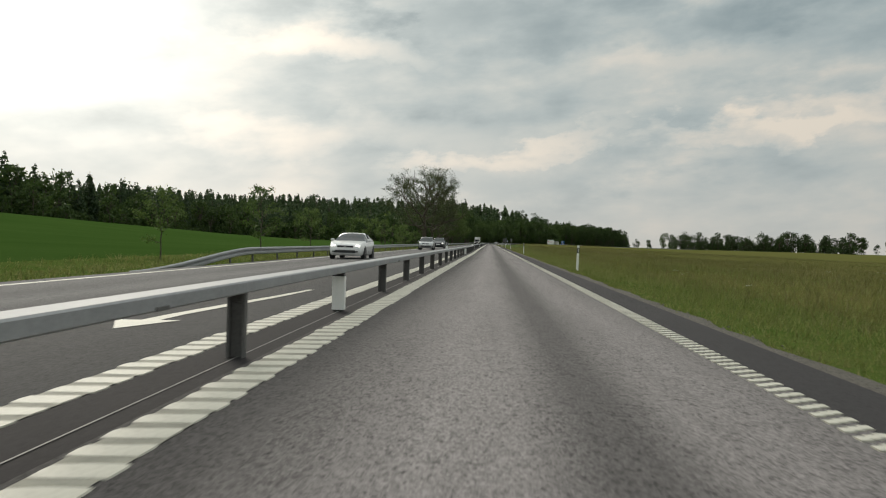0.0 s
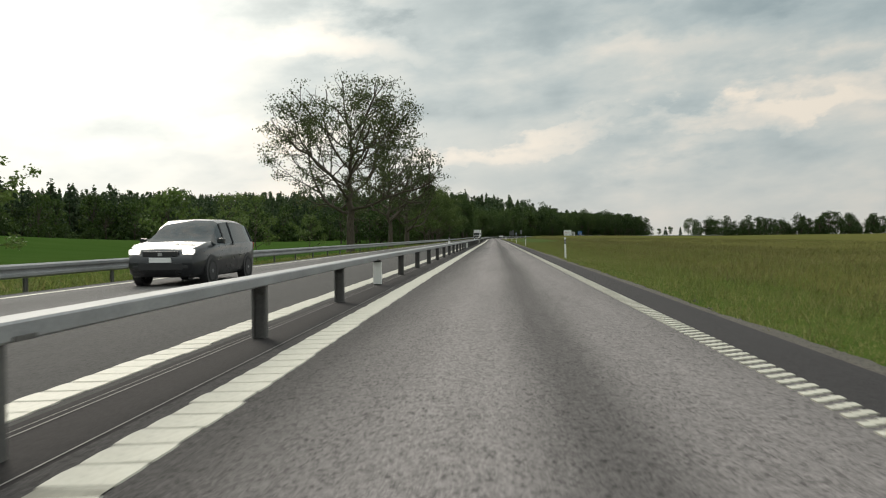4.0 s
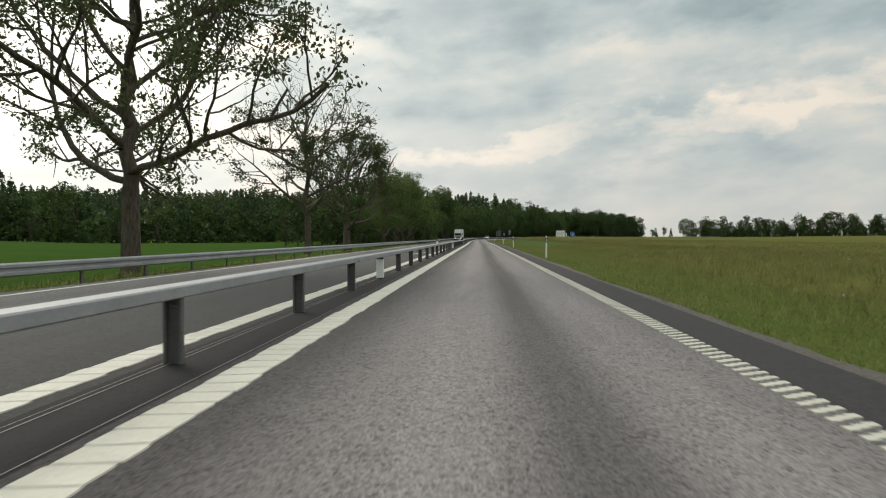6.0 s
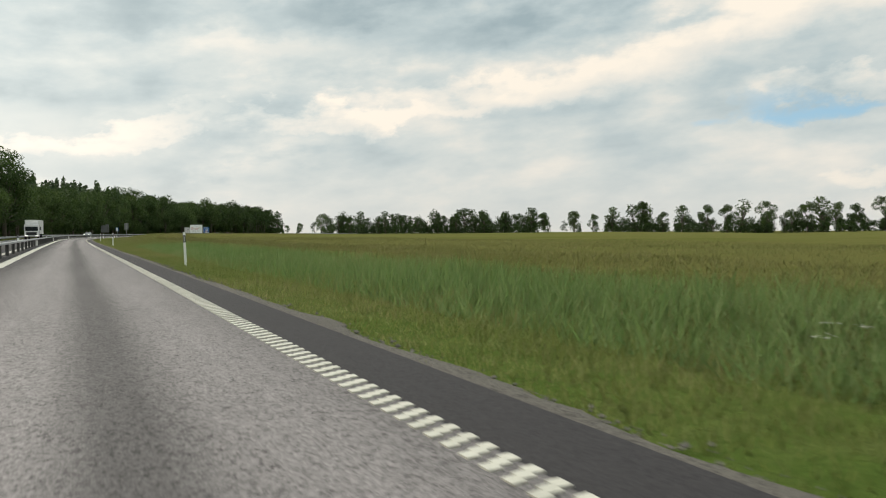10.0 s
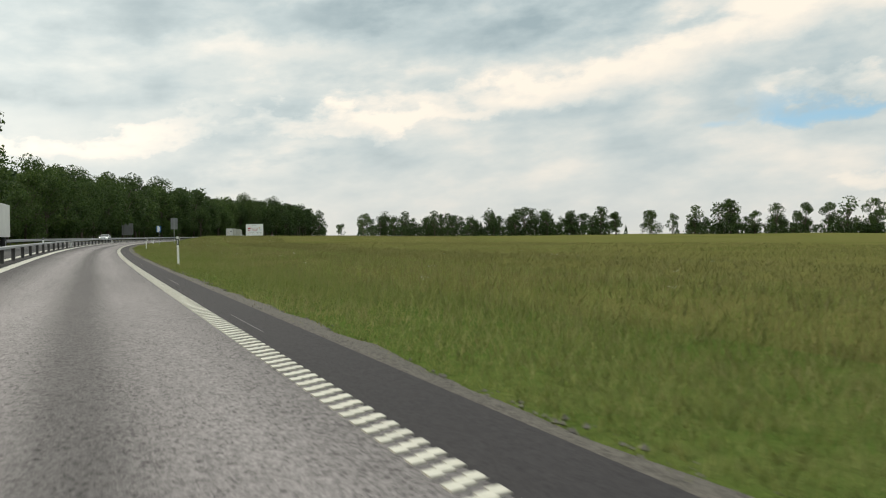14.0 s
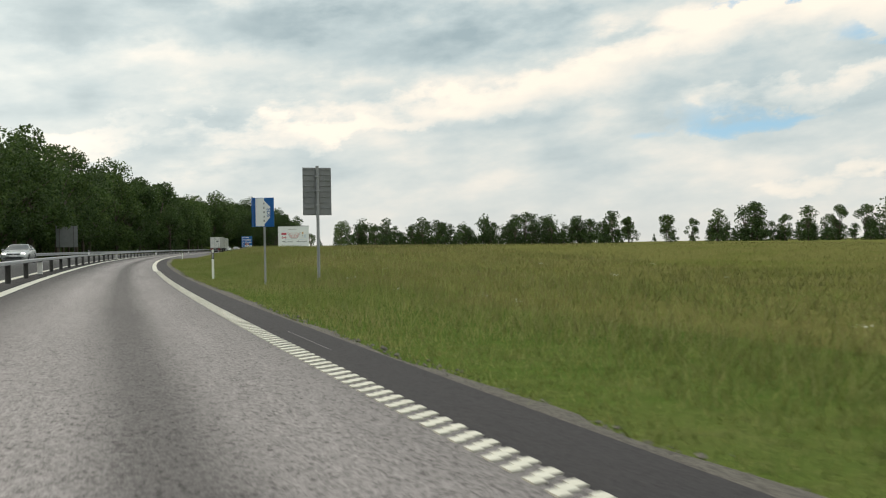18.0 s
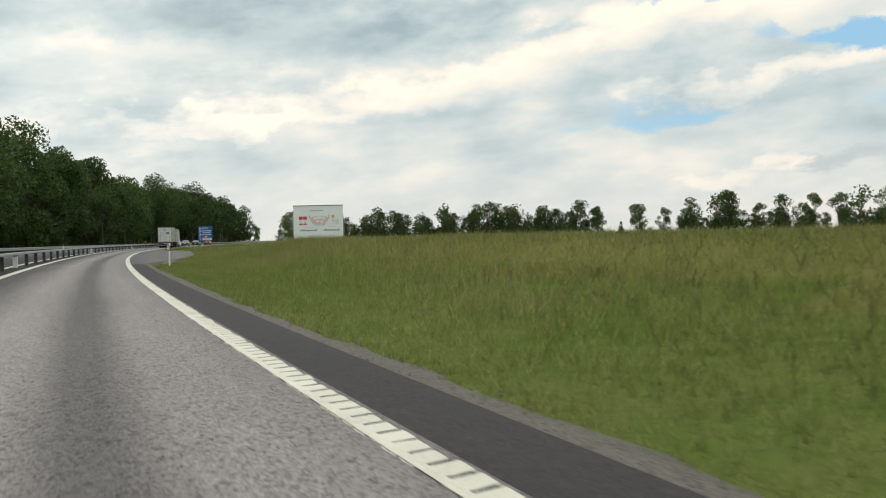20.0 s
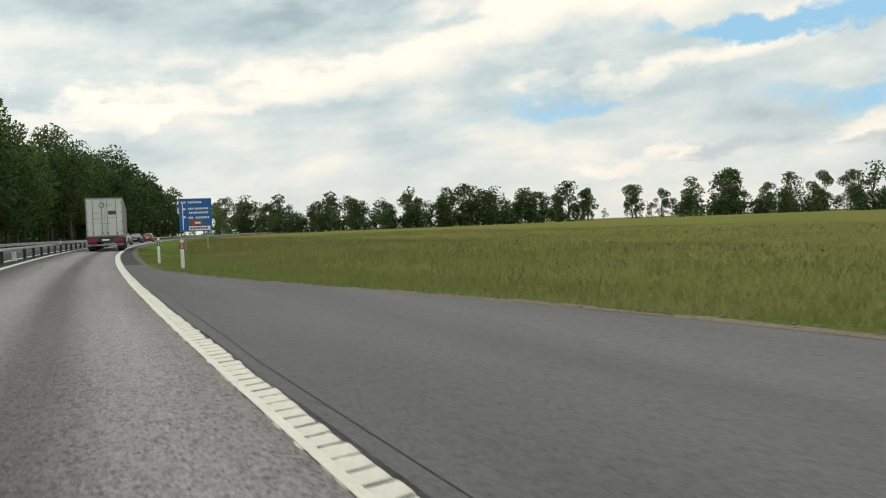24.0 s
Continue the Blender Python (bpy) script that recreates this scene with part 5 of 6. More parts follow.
# ---------------------------------------------------------------- woods
def broadleaf(seed, height, width, quads, size, base=0.18, lobes=16):
    """Arrays of a wood tree: trunk and limbs, and a crown of leaf sprays on uneven lobes."""
    rs = np.random.RandomState(seed)
    segs = [(np.zeros(3), np.array([0, 0, height * 0.45]), height * 0.020, height * 0.014)]
    centres, radii = [], []
    for i in range(lobes):
        t = rs.rand() ** 0.85
        z = height * (base + (0.93 - base) * t)
        prof = math.sin(math.pi * (0.16 + 0.74 * t)) ** 0.8
        a = rs.rand() * 6.28
        r = width * 0.5 * prof * (0.35 + 0.6 * rs.rand())
        c = np.array([math.cos(a) * r, math.sin(a) * r, z])
        centres.append(c)
        radii.append(width * (0.13 + 0.11 * rs.rand()))
        segs.append((np.array([0, 0, height * (0.16 + 0.3 * t)]), c, height * 0.007, height * 0.003))
    centres.append(np.array([0, 0, height * 0.90]))
    radii.append(width * 0.17)
    centres, radii = np.array(centres), np.array(radii)
    pick = rs.choice(len(centres), quads, p=radii ** 2 / (radii ** 2).sum())
    d = rs.normal(size=(quads, 3))
    d /= np.linalg.norm(d, axis=1, keepdims=True)
    pts = centres[pick] + d * (radii[pick] * (0.55 + 0.55 * rs.rand(quads) ** 0.7))[:, None] * np.array([1, 1, 0.85])
    return limbs_mesh(segs, 5), leaf_mesh(pts, size, rs)


def conifer(seed, height, width, quads, size):
    rs = np.random.RandomState(seed)
    segs = [(np.zeros(3), np.array([0, 0, height * 0.97]), height * 0.014, height * 0.002)]
    t = 1 - np.sqrt(rs.rand(quads)) * 0.94
    tier = np.round(t * 16) / 16 + rs.normal(size=quads) * 0.012
    t = np.clip(0.6 * t + 0.4 * tier, 0.02, 1)
    a = rs.rand(quads) * 6.283
    rad = width * 0.5 * (1 - t) ** 0.85 * (0.35 + 0.65 * rs.rand(quads) ** 0.5) * (1 + 0.25 * np.sin(a * 5 + t * 40))
    pts = np.stack([np.cos(a) * rad, np.sin(a) * rad, height * (0.06 + 0.94 * t) - rad * 0.25], -1)
    return limbs_mesh(segs, 5), leaf_mesh(pts, size, rs, 0.35, 0.3)


BROAD = [broadleaf(100 + i, 17.0 + 1.2 * (i % 3), 10.5 + 1.1 * (i % 4), 5200, 0.50, (0.08, 0.16, 0.22)[i % 3], 17) for i in range(5)]
FIR = [conifer(200 + i, 17.0, 6.4 + 0.6 * i, 470, 1.2) for i in range(3)]
MASS = [broadleaf(150 + i, 17.0 + 1.2 * (i % 3), 10.5 + 1.1 * (i % 4), 900, 1.0, (0.08, 0.16, 0.22)[i % 3], 17) for i in range(5)]
FAR = [broadleaf(500 + i, 17.0 + 1.2 * (i % 3), 10.5 + 1.1 * (i % 4), 500, 1.25, 0.08, 17) for i in range(5)]
TALL = [broadleaf(700 + i, 18.0, 10.0 + 1.0 * (i % 3), 640, 1.1, 0.04 + 0.03 * (i % 2), 24) for i in range(6)]
LONE = [broadleaf(300 + i, 16.0, 9.5 + 1.0 * (i % 2), 2400, 0.62, 0.20 + 0.05 * (i % 3), 12) for i in range(4)]


def wood(name, label, places, leaf, kind="stuff"):
    """Many trees joined in one mesh: places are rows of proto, x, y, scale, turn."""
    vs, fs, mats, n = [], [], [], 0
    z = ground_z([p[1] for p in places], [p[2] for p in places])
    for (proto, x, y, k, turn), zz in zip(places, z):
        c, s = math.cos(turn), math.sin(turn)
        R = np.array([[c, -s, 0], [s, c, 0], [0, 0, 1]]) * k
        for j, (v, f) in enumerate(proto):
            vs.append(v @ R.T + np.array([x, y, zz - 0.1]))
            fs.append(f + n)
            mats.append(np.full(len(f), j, np.int32))
            n += len(v)
    ob = raw(name, np.concatenate(vs), np.concatenate(fs), mat_bark)
    ob.data.materials.append(leaf)
    ob.data.polygons.foreach_set("material_index", np.concatenate(mats))
    return tagged(ob, label, "woodland", kind=kind)


def single(name, label, proto, x, y, k, turn, group, leaf):
    t = thing(name, pose(x, y, ground_at(x, y) - 0.1, 0, 0, math.degrees(turn)) @ Matrix.Diagonal((k, k, k, 1)), label, "tree", group)
    key = (id(proto), leaf.name)
    if key not in single.seen:
        a = raw("trunk", *proto[0], mat_bark, t)
        b = raw("crown", *proto[1], leaf, t)
        single.seen[key] = (a.data, b.data)
    else:
        for nm, me in zip(("trunk", "crown"), single.seen[key]):
            o = new(nm, me)
            o.parent = t
    return t


single.seen = {}
wr = np.random.RandomState(77)

# the wood along the bend: an edge of single trees, undergrowth, the mass behind it
def wood_scale(s):
    return float(np.interp(s, [330, 430, 520, 640, 740, 800, 895], [0.62, 0.63, 0.74, 0.91, 0.91, 1.0, 0.92]))


BUSH_FAR = [broadleaf(450 + i, 5.6, 6.5, 110, 1.15, 0.02, 9) for i in range(3)]
BUSH = [broadleaf(400 + i, 5.2, 6.5, 560, 0.46, 0.02, 9) for i in range(3)]
mass, under = [], []
for s in np.arange(330.0, 895.0, 6.0):
    edge = -15.5 - 2.5 * (1 + math.sin(s * 0.045))
    x, y = road_xy(s + wr.normal() * 1.5, edge + wr.normal() * 1.5)
    k = wood_scale(s) * (0.78 + 0.46 * wr.rand())
    if s < 800:
        single("woodland_tree", "full-leaved broadleaf tree at the wood's edge", BROAD[wr.randint(5)], float(x), float(y), k, wr.rand() * 6.28, "trees of the wood edge", mat_wood_leaf)
    else:
        mass.append((MASS[wr.randint(5)], float(x), float(y), k, wr.rand() * 6.28))
    for q in range(2):
        x, y = road_xy(s + wr.normal() * 2, edge - 2.5 - 5 * q + wr.normal())
        under.append((BUSH[wr.randint(3)], float(x), float(y), 0.6 + 0.6 * wr.rand(), wr.rand() * 6.28))
    for row in range(3):
        if row == 2 and s > 620:
            continue
        x, y = road_xy(s + wr.normal() * 2, edge - 8 - row * 9 + wr.normal() * 2)
        mass.append(((FAR if row else MASS)[wr.randint(5)], float(x), float(y), wood_scale(s) * (0.85 + 0.40 * wr.rand()), wr.rand() * 6.28))
for s, u, k in ((436, -16.5, 0.98), (444, -18.0, 1.04), (453, -18.5, 0.86)):
    x, y = road_xy(s, u)
    single("woodland_tree", "taller full-leaved tree where the wood begins", BROAD[wr.randint(5)], float(x), float(y), k, wr.rand() * 6.28, "trees of the wood edge", mat_wood_leaf)
wood("roadside_wood", "dense dark green broadleaf wood behind the rail", mass, mat_wood_leaf)
wood("undergrowth", "dark undergrowth along the wood's edge", under, mat_wood_leaf)

# the wooded rise beyond the crop field
firs, broads = [], []
for s in np.arange(-40.0, 480.0, 4.2):
    small = float(np.interp(s, [60, 230, 340, 395], [1.28, 1.15, 1.08, 0.96]))
    for row in range(3):
        edge = -150 - 18 * math.sin(s * 0.013 + 0.5) - max(0, 120 - s) * 0.30 + max(0, s - 330) * 0.85
        x, y = edge - row * 8 + wr.normal() * 2.5, s + wr.normal() * 2.0
        broads.append((BUSH_FAR[wr.randint(3)], x - 2 + wr.normal() * 2, y + wr.normal() * 2, 0.8 + 0.6 * wr.rand(), wr.rand() * 6.28))
        if row == 0:
            broads.append((FAR[wr.randint(5)] if wr.rand() < 0.5 else BUSH_FAR[wr.randint(3)], x + 3, y, (0.40 + 0.32 * wr.rand()) * small, wr.rand() * 6.28))
            broads.append((BUSH_FAR[wr.randint(3)], x + 5, y + 2, 0.6 + 0.5 * wr.rand(), wr.rand() * 6.28))
        elif wr.rand() < (0.40 if row < 2 else 0.12):
            broads.append((FAR[wr.randint(5)], x, y, (0.7 + 0.25 * wr.rand()) * small, wr.rand() * 6.28))
        else:
            firs.append((FIR[wr.randint(3)], x, y, (0.80 + 0.36 * wr.rand()) * small, wr.rand() * 6.28))
wood("conifer_wood", "dark conifer forest beyond the crop field", firs, mat_needles)
wood("forest_edge", "lighter broadleaf edge of the conifer forest", broads, mat_wood_leaf)

# the belt of trees beyond the meadow
BELT = ((228, 1000), (300, 945), (390, 888), (446, 848), (480, 826), (526, 790), (600, 730), (700, 640), (800, 540), (860, 440))
bx, by = np.array([p[0] for p in BELT], float), np.array([p[1] for p in BELT], float)
run = np.concatenate([[0], np.cumsum(np.hypot(np.diff(bx), np.diff(by)))])
belt = []
d = 0.0
while d < run[-1]:
    x, y = float(np.interp(d, run, bx)), float(np.interp(d, run, by))
    dense = d < 205
    k = (0.80 if dense else 0.95) + 0.55 * wr.rand()
    if dense:
        for row in range(3):
            belt.append((TALL[wr.randint(6)] if wr.rand() < 0.85 else FIR[wr.randint(3)], x + wr.normal() * 4 + row * 6, y + wr.normal() * 4 + row * 9, k * (0.80 + 0.3 * wr.rand()), wr.rand() * 6.28))
        for q in range(4):
            belt.append((BUSH_FAR[wr.randint(3)], x + wr.normal() * 6, y + wr.normal() * 6, 0.8 + 0.9 * wr.rand(), wr.rand() * 6.28))
        d += 8.0
    else:
        loose = d < 268
        single("meadow_tree", "tall loose-crowned tree at the meadow's far edge", LONE[wr.randint(4)] if wr.rand() < (0.8 if loose else 0.55) else TALL[wr.randint(6)],
               x + wr.normal() * 5, y + wr.normal() * 5, k * (0.90 if loose else 1.24), wr.rand() * 6.28, "trees of the meadow edge", mat_wood_leaf)
        for q in range(1 if loose else 6):
            belt.append((BUSH_FAR[wr.randint(3)], x + wr.normal() * 8, y + wr.normal() * 8, (0.5 if loose else 1.0) + 0.7 * wr.rand(), wr.rand() * 6.28))
        for q in range(0 if loose else 3):
            belt.append((TALL[wr.randint(6)], x + 14 + wr.normal() * 9, y + 16 + wr.normal() * 9, 0.5 + 0.55 * wr.rand(), wr.rand() * 6.28))
        d += (10 + 8 * wr.rand()) if loose else (9 + 9 * wr.rand())
wood("meadow_belt", "belt of dark broadleaf trees far across the meadow", belt, mat_wood_leaf)
for x, y, k in ((207, 955, 0.95), (240, 970, 0.85), (192, 975, 0.55), (182, 985, 0.45)):
    single("meadow_tree", "lone tree standing clear of the belt", LONE[wr.randint(4)], x, y, k * 1.25, wr.rand() * 6.28, "trees of the meadow edge", mat_wood_leaf)

# the wooded ridge
FIR_FAR = [conifer(600 + i, 17.0, 8.0 + 0.8 * i, 120, 3.0) for i in range(4)]
rows = []
for r in np.arange(640, 1090, 38.0):
    for a in np.arange(-10.5, 44, 9.0 / r * 57.3):
        aa = radians(a + wr.normal() * 0.15)
        rr = r + wr.normal() * 8
        rows.append(((FIR_FAR[wr.randint(4)] if wr.rand() < 0.92 else FAR[wr.randint(5)]), -math.sin(aa) * rr, 100 + math.cos(aa) * rr, 0.72 + 0.45 * wr.rand(), wr.rand() * 6.28))
rows = [w for w in rows if station(w[1], w[2])[1][0] < -45]
wood("ridge_forest", "dark conifer forest covering a far ridge", rows, mat_needles)

# hazy woods on the horizon
far = []
for a in np.arange(-75, 80, 1.1):
    r = 1250 + 120 * math.sin(a * 0.21)
    far.append(((FIR_FAR if wr.rand() < 0.6 else FAR)[wr.randint(3)], math.sin(radians(a)) * r, math.cos(radians(a)) * r + 200, 0.7 + 0.35 * wr.rand(), wr.rand() * 6.28))
wood("distant_woods", "low dark woods on the horizon", far, mat_needles)

# ---------------------------------------------------------------- vehicles
def wheel(parent, x, y, r, w, dual=False):
    """Tyre with a rim under it; the axle runs along x."""
    bm = bmesh.new()
    prof = [(-w / 2, r * 0.66), (-w / 2, r * 0.90), (-w * 0.38, r * 0.985), (0, r), (w * 0.38, r * 0.985), (w / 2, r * 0.90), (w / 2, r * 0.66)]
    n = 24
    rings = []
    for i in range(n):
        a = 2 * math.pi * i / n
        rings.append([bm.verts.new((x + px, y + math.cos(a) * pr, r + math.sin(a) * pr)) for px, pr in prof])
    for i in range(n):
        A, B = rings[i], rings[(i + 1) % n]
        for j in range(len(prof) - 1):
            bm.faces.new((A[j], A[j + 1], B[j + 1], B[j]))
    t = part("wheel", bm, mat_tyre, parent, smooth=True)
    bm = bmesh.new()
    for sx in (-1, 1):
        bmesh.ops.create_cone(bm, cap_ends=True, segments=24, radius1=r * 0.67, radius2=r * 0.60, depth=w * 0.12,
                              matrix=Matrix.Translation((x + sx * w * 0.36, y, r)) @ Matrix.Rotation(sx * math.pi / 2, 4, "Y"))
        bmesh.ops.create_cone(bm, cap_ends=True, segments=12, radius1=r * 0.16, radius2=r * 0.12, depth=w * 0.2,
                              matrix=Matrix.Translation((x + sx * w * 0.40, y, r)) @ Matrix.Rotation(sx * math.pi / 2, 4, "Y"))
        for i in range(5):
            a = 2 * math.pi * i / 5
            box(bm, x + sx * w * 0.43 - 0.006, -0.035, r * 0.15, x + sx * w * 0.43 + 0.006, 0.035, r * 0.6,
                m=Matrix.Translation((0, y, r)) @ Matrix.Rotation(a, 4, "X"))
    part("rim", bm, mat_rim, t)
    return t


def car(name, label, m, paint, length=4.5, width=1.8, height=1.46, style="saloon", lit=True, group="cars on the road"):
    """A car facing -y: lofted body, glass, lamps, wheels."""
    t = thing(name, m, label, "car", group)
    L, W, Ht = length, width / 2, height
    # stations along the length as shares: y, sill, belt, top, top half-width
    if style == "saloon":
        st = [(0.00, 0.20, 0.42, 0.47, 0.78), (0.025, 0.14, 0.49, 0.555, 0.86), (0.10, 0.13, 0.55, 0.615, 0.90), (0.20, 0.13, 0.59, 0.655, 0.88), (0.29, 0.13, 0.62, 0.685, 0.84),
              (0.45, 0.13, 0.645, 0.975, 0.68), (0.56, 0.13, 0.655, 1.0, 0.69), (0.70, 0.13, 0.665, 0.955, 0.66), (0.88, 0.14, 0.665, 0.755, 0.82), (0.965, 0.17, 0.66, 0.72, 0.82), (1.0, 0.26, 0.62, 0.66, 0.76)]
        cab = (4, 8)
    else:
        st = [(0.00, 0.20, 0.40, 0.45, 0.78), (0.025, 0.14, 0.46, 0.53, 0.86), (0.09, 0.12, 0.52, 0.585, 0.90), (0.16, 0.12, 0.55, 0.62, 0.88), (0.225, 0.12, 0.575, 0.645, 0.84),
              (0.41, 0.12, 0.60, 0.975, 0.72), (0.55, 0.12, 0.61, 1.0, 0.72), (0.78, 0.12, 0.62, 0.985, 0.70), (0.92, 0.13, 0.63, 0.93, 0.70), (0.985, 0.17, 0.60, 0.67, 0.80), (1.0, 0.26, 0.57, 0.62, 0.76)]
        cab = (4, 9)

    def between(col, i, f):
        """Rounded passage from station i to the next."""
        def slope(k):
            if k in (0, len(st) - 1):
                return 0.0
            a = (st[k][col] - st[k - 1][col]) / (st[k][0] - st[k - 1][0])
            b = (st[k + 1][col] - st[k][col]) / (st[k + 1][0] - st[k][0])
            return 0.0 if a * b <= 0 else 2 * a * b / (a + b)
        h = st[i + 1][0] - st[i][0]
        h00, h10, h01, h11 = 2 * f**3 - 3 * f**2 + 1, f**3 - 2 * f**2 + f, 3 * f**2 - 2 * f**3, f**3 - f**2
        return h00 * st[i][col] + h10 * h * slope(i) + h01 * st[i + 1][col] + h11 * h * slope(i + 1)

    FINE = 4
    prof = []
    for q in range((len(st) - 1) * FINE + 1):
        i, f = min(q // FINE, len(st) - 2), q / FINE - min(q // FINE, len(st) - 2)
        y = (st[i][0] + (st[i + 1][0] - st[i][0]) * f - 0.5) * L
        zs, zb, zt, tw = (between(c, i, f) for c in (1, 2, 3, 4))
        w = W * (1 - 0.17 * abs(2 * y / L) ** 7)
        roof = 0.055 * min(max((zt - zb - 0.08) / 0.15, 0), 1)
        pts = [(0, zs * Ht), (w * 0.86, zs * Ht), (w * 0.97, (zs + 0.06) * Ht), (w, (zs + zb) / 2 * Ht), (w * 0.985, (zb - 0.03) * Ht), (w * 0.955, zb * Ht),
               (w * tw * 1.06, (zt - roof) * Ht), (w * tw * 0.88, (zt - 0.012) * Ht), (0, zt * Ht)]
        prof.append([(x, y, z) for x, z in pts] + [(-x, y, z) for x, z in pts[-2:0:-1]])
    body, glass = bmesh.new(), {}
    n = len(prof[0])
    cache = {}

    def vert(bm, key, i, j, push=0.0):
        k = (key, i, j % n)
        if k not in cache:
            x, y, z = prof[i][j % n]
            cache[k] = bm.verts.new((x * (1 + push), y, z + push * 0.2))
        return cache[k]

    def quad(bm, key, i, j, push=0.0):
        bm.faces.new((vert(bm, key, i, j, push), vert(bm, key, i + 1, j, push), vert(bm, key, i + 1, j + 1, push), vert(bm, key, i, j + 1, push)))

    for i in range(len(prof) - 1):
        for j in range(n):
            win, bay = None, i // FINE
            if cab[0] <= bay < cab[1] and j in (5, n - 6):
                win = "side_window_a" if j == 5 else "side_window_b"
            if bay == cab[0] and j in (6, 7, 8, n - 7) and 6 <= j <= n - 7:
                win = "windscreen"
            if bay == cab[1] - 1 and 6 <= j <= n - 7:
                win = "rear_window"
            if win:
                g = glass.setdefault(win, bmesh.new())
                quad(g, win, i, j)
            else:
                quad(body, "body", i, j)
    for end, i in ((0, 0), (1, len(prof) - 1)):
        body.faces.new([vert(body, "body", i, j) for j in (range(n) if end else range(n - 1, -1, -1))])
    bmesh.ops.recalc_face_normals(body, faces=body.faces)
    part("body", body, paint, t, smooth=True)
    for k, g in glass.items():
        bmesh.ops.recalc_face_normals(g, faces=g.faces)
        part(k[:-2] if k.startswith("side") else k, g, mat_glass, t, "dark tinted glass", True)
    # pillars over the side glass
    for sx in (-1, 1):
        for i in (cab[0] + 1, cab[0] + 2, cab[1] - 1):
            a, b = prof[i * FINE][5], prof[i * FINE][6]
            bm = bmesh.new()
            tube(bm, (sx * a[0], a[1], a[2]), (sx * b[0], b[1], b[2]), 0.028, seg=6)
            part("pillar", bm, paint if i != cab[0] + 2 else mat_trim, t)
    r = 0.225 * Ht if style == "saloon" else 0.205 * Ht
    for sx in (-1, 1):
        for yy in (-0.305 * L, 0.29 * L):
            bm = bmesh.new()
            bmesh.ops.create_cone(bm, cap_ends=True, segments=24, radius1=r * 1.16, radius2=r * 1.16, depth=0.2,
                                  matrix=Matrix.Translation((sx * (W - 0.094), yy, r * 1.02)) @ Matrix.Rotation(math.pi / 2, 4, "Y"))
            part("wheel_arch", bm, mat_trim, t)
            wheel(t, sx * (W - 0.10), yy, r, 0.22)
    # face
    yf = -0.5 * L
    for sx in (-1, 1):
        part("headlamp", boxes((sx * W * 0.70 - 0.13, yf + 0.02, 0.455 * Ht, sx * W * 0.70 + 0.13, yf + 0.20, 0.535 * Ht), bevel=0.035), mat_headlamp_on if lit else mat_headlamp, t)
        part("fog_lamp", boxes((sx * W * 0.62 - 0.10, yf - 0.012, 0.255 * Ht, sx * W * 0.62 + 0.10, yf + 0.10, 0.305 * Ht), bevel=0.02), mat_trim, t)
        part("tail_lamp", boxes((sx * W * 0.70 - 0.14, 0.5 * L - 0.14, 0.50 * Ht, sx * W * 0.70 + 0.14, 0.5 * L + 0.008, 0.62 * Ht), bevel=0.025), mat_tail, t)
        mz = st[4][2] * Ht + 0.06
        part("door_mirror", boxes((sx * (W + 0.07) - 0.09, (st[4][0] - 0.5) * L + 0.22, mz, sx * (W + 0.07) + 0.09, (st[4][0] - 0.5) * L + 0.36, mz + 0.13), bevel=0.03), paint, t)
        part("door_handle", boxes((sx * (W - 0.004) - 0.012, 0.06, 0.585 * Ht, sx * (W - 0.004) + 0.012, 0.22, 0.605 * Ht), bevel=0.004), mat_trim, t)
    part("grille", boxes((-W * 0.46, yf - 0.012, 0.435 * Ht, W * 0.46, yf + 0.08, 0.505 * Ht), bevel=0.012), mat_trim, t)
    part("badge", boxes((-0.05, yf - 0.02, 0.44 * Ht, 0.05, yf - 0.0125, 0.485 * Ht), bevel=0.003), mat_rim, t)
    part("air_intake", boxes((-W * 0.58, yf - 0.014, 0.235 * Ht, W * 0.58, yf + 0.08, 0.335 * Ht), bevel=0.012), mat_trim, t)
    part("number_plate", boxes((-0.26, yf - 0.022, 0.345 * Ht, 0.26, yf - 0.002, 0.415 * Ht), bevel=0.003), mat_sign_white, t)
    part("rear_plate", boxes((-0.26, 0.5 * L - 0.002, 0.40 * Ht, 0.26, 0.5 * L + 0.016, 0.47 * Ht), bevel=0.003), mat_sign_white, t)
    part("bumper_strip", boxes((-W * 0.82, 0.5 * L - 0.06, 0.27 * Ht, W * 0.82, 0.5 * L + 0.012, 0.33 * Ht), bevel=0.015), mat_trim, t)
    return t


paint_white = car_paint("white_car_paint", (0.78, 0.78, 0.77))
paint_dark = car_paint("dark_car_paint", (0.018, 0.020, 0.023), 0.2)
paint_silver = car_paint("silver_car_paint", (0.46, 0.47, 0.47), 0.55)
paint_grey = car_paint("grey_car_paint", (0.16, 0.17, 0.18), 0.5)
paint_red = car_paint("red_car_paint", (0.25, 0.03, 0.03))

# oncoming
car("saloon_car", "white saloon car with lit headlamps in the oncoming lane", road_pose(43.0, -8.15), paint_white, 4.7, 1.86, 1.42, "saloon", True)
car("estate_car", "dark tall estate car with headlamps in the oncoming lane", road_pose(117.0, -8.2), paint_dark, 4.6, 1.82, 1.62, "hatch", True)
car("hatchback_car", "silver tall hatchback in the oncoming lane", road_pose(95.5, -8.3), paint_silver, 4.2, 1.78, 1.56, "hatch", False)
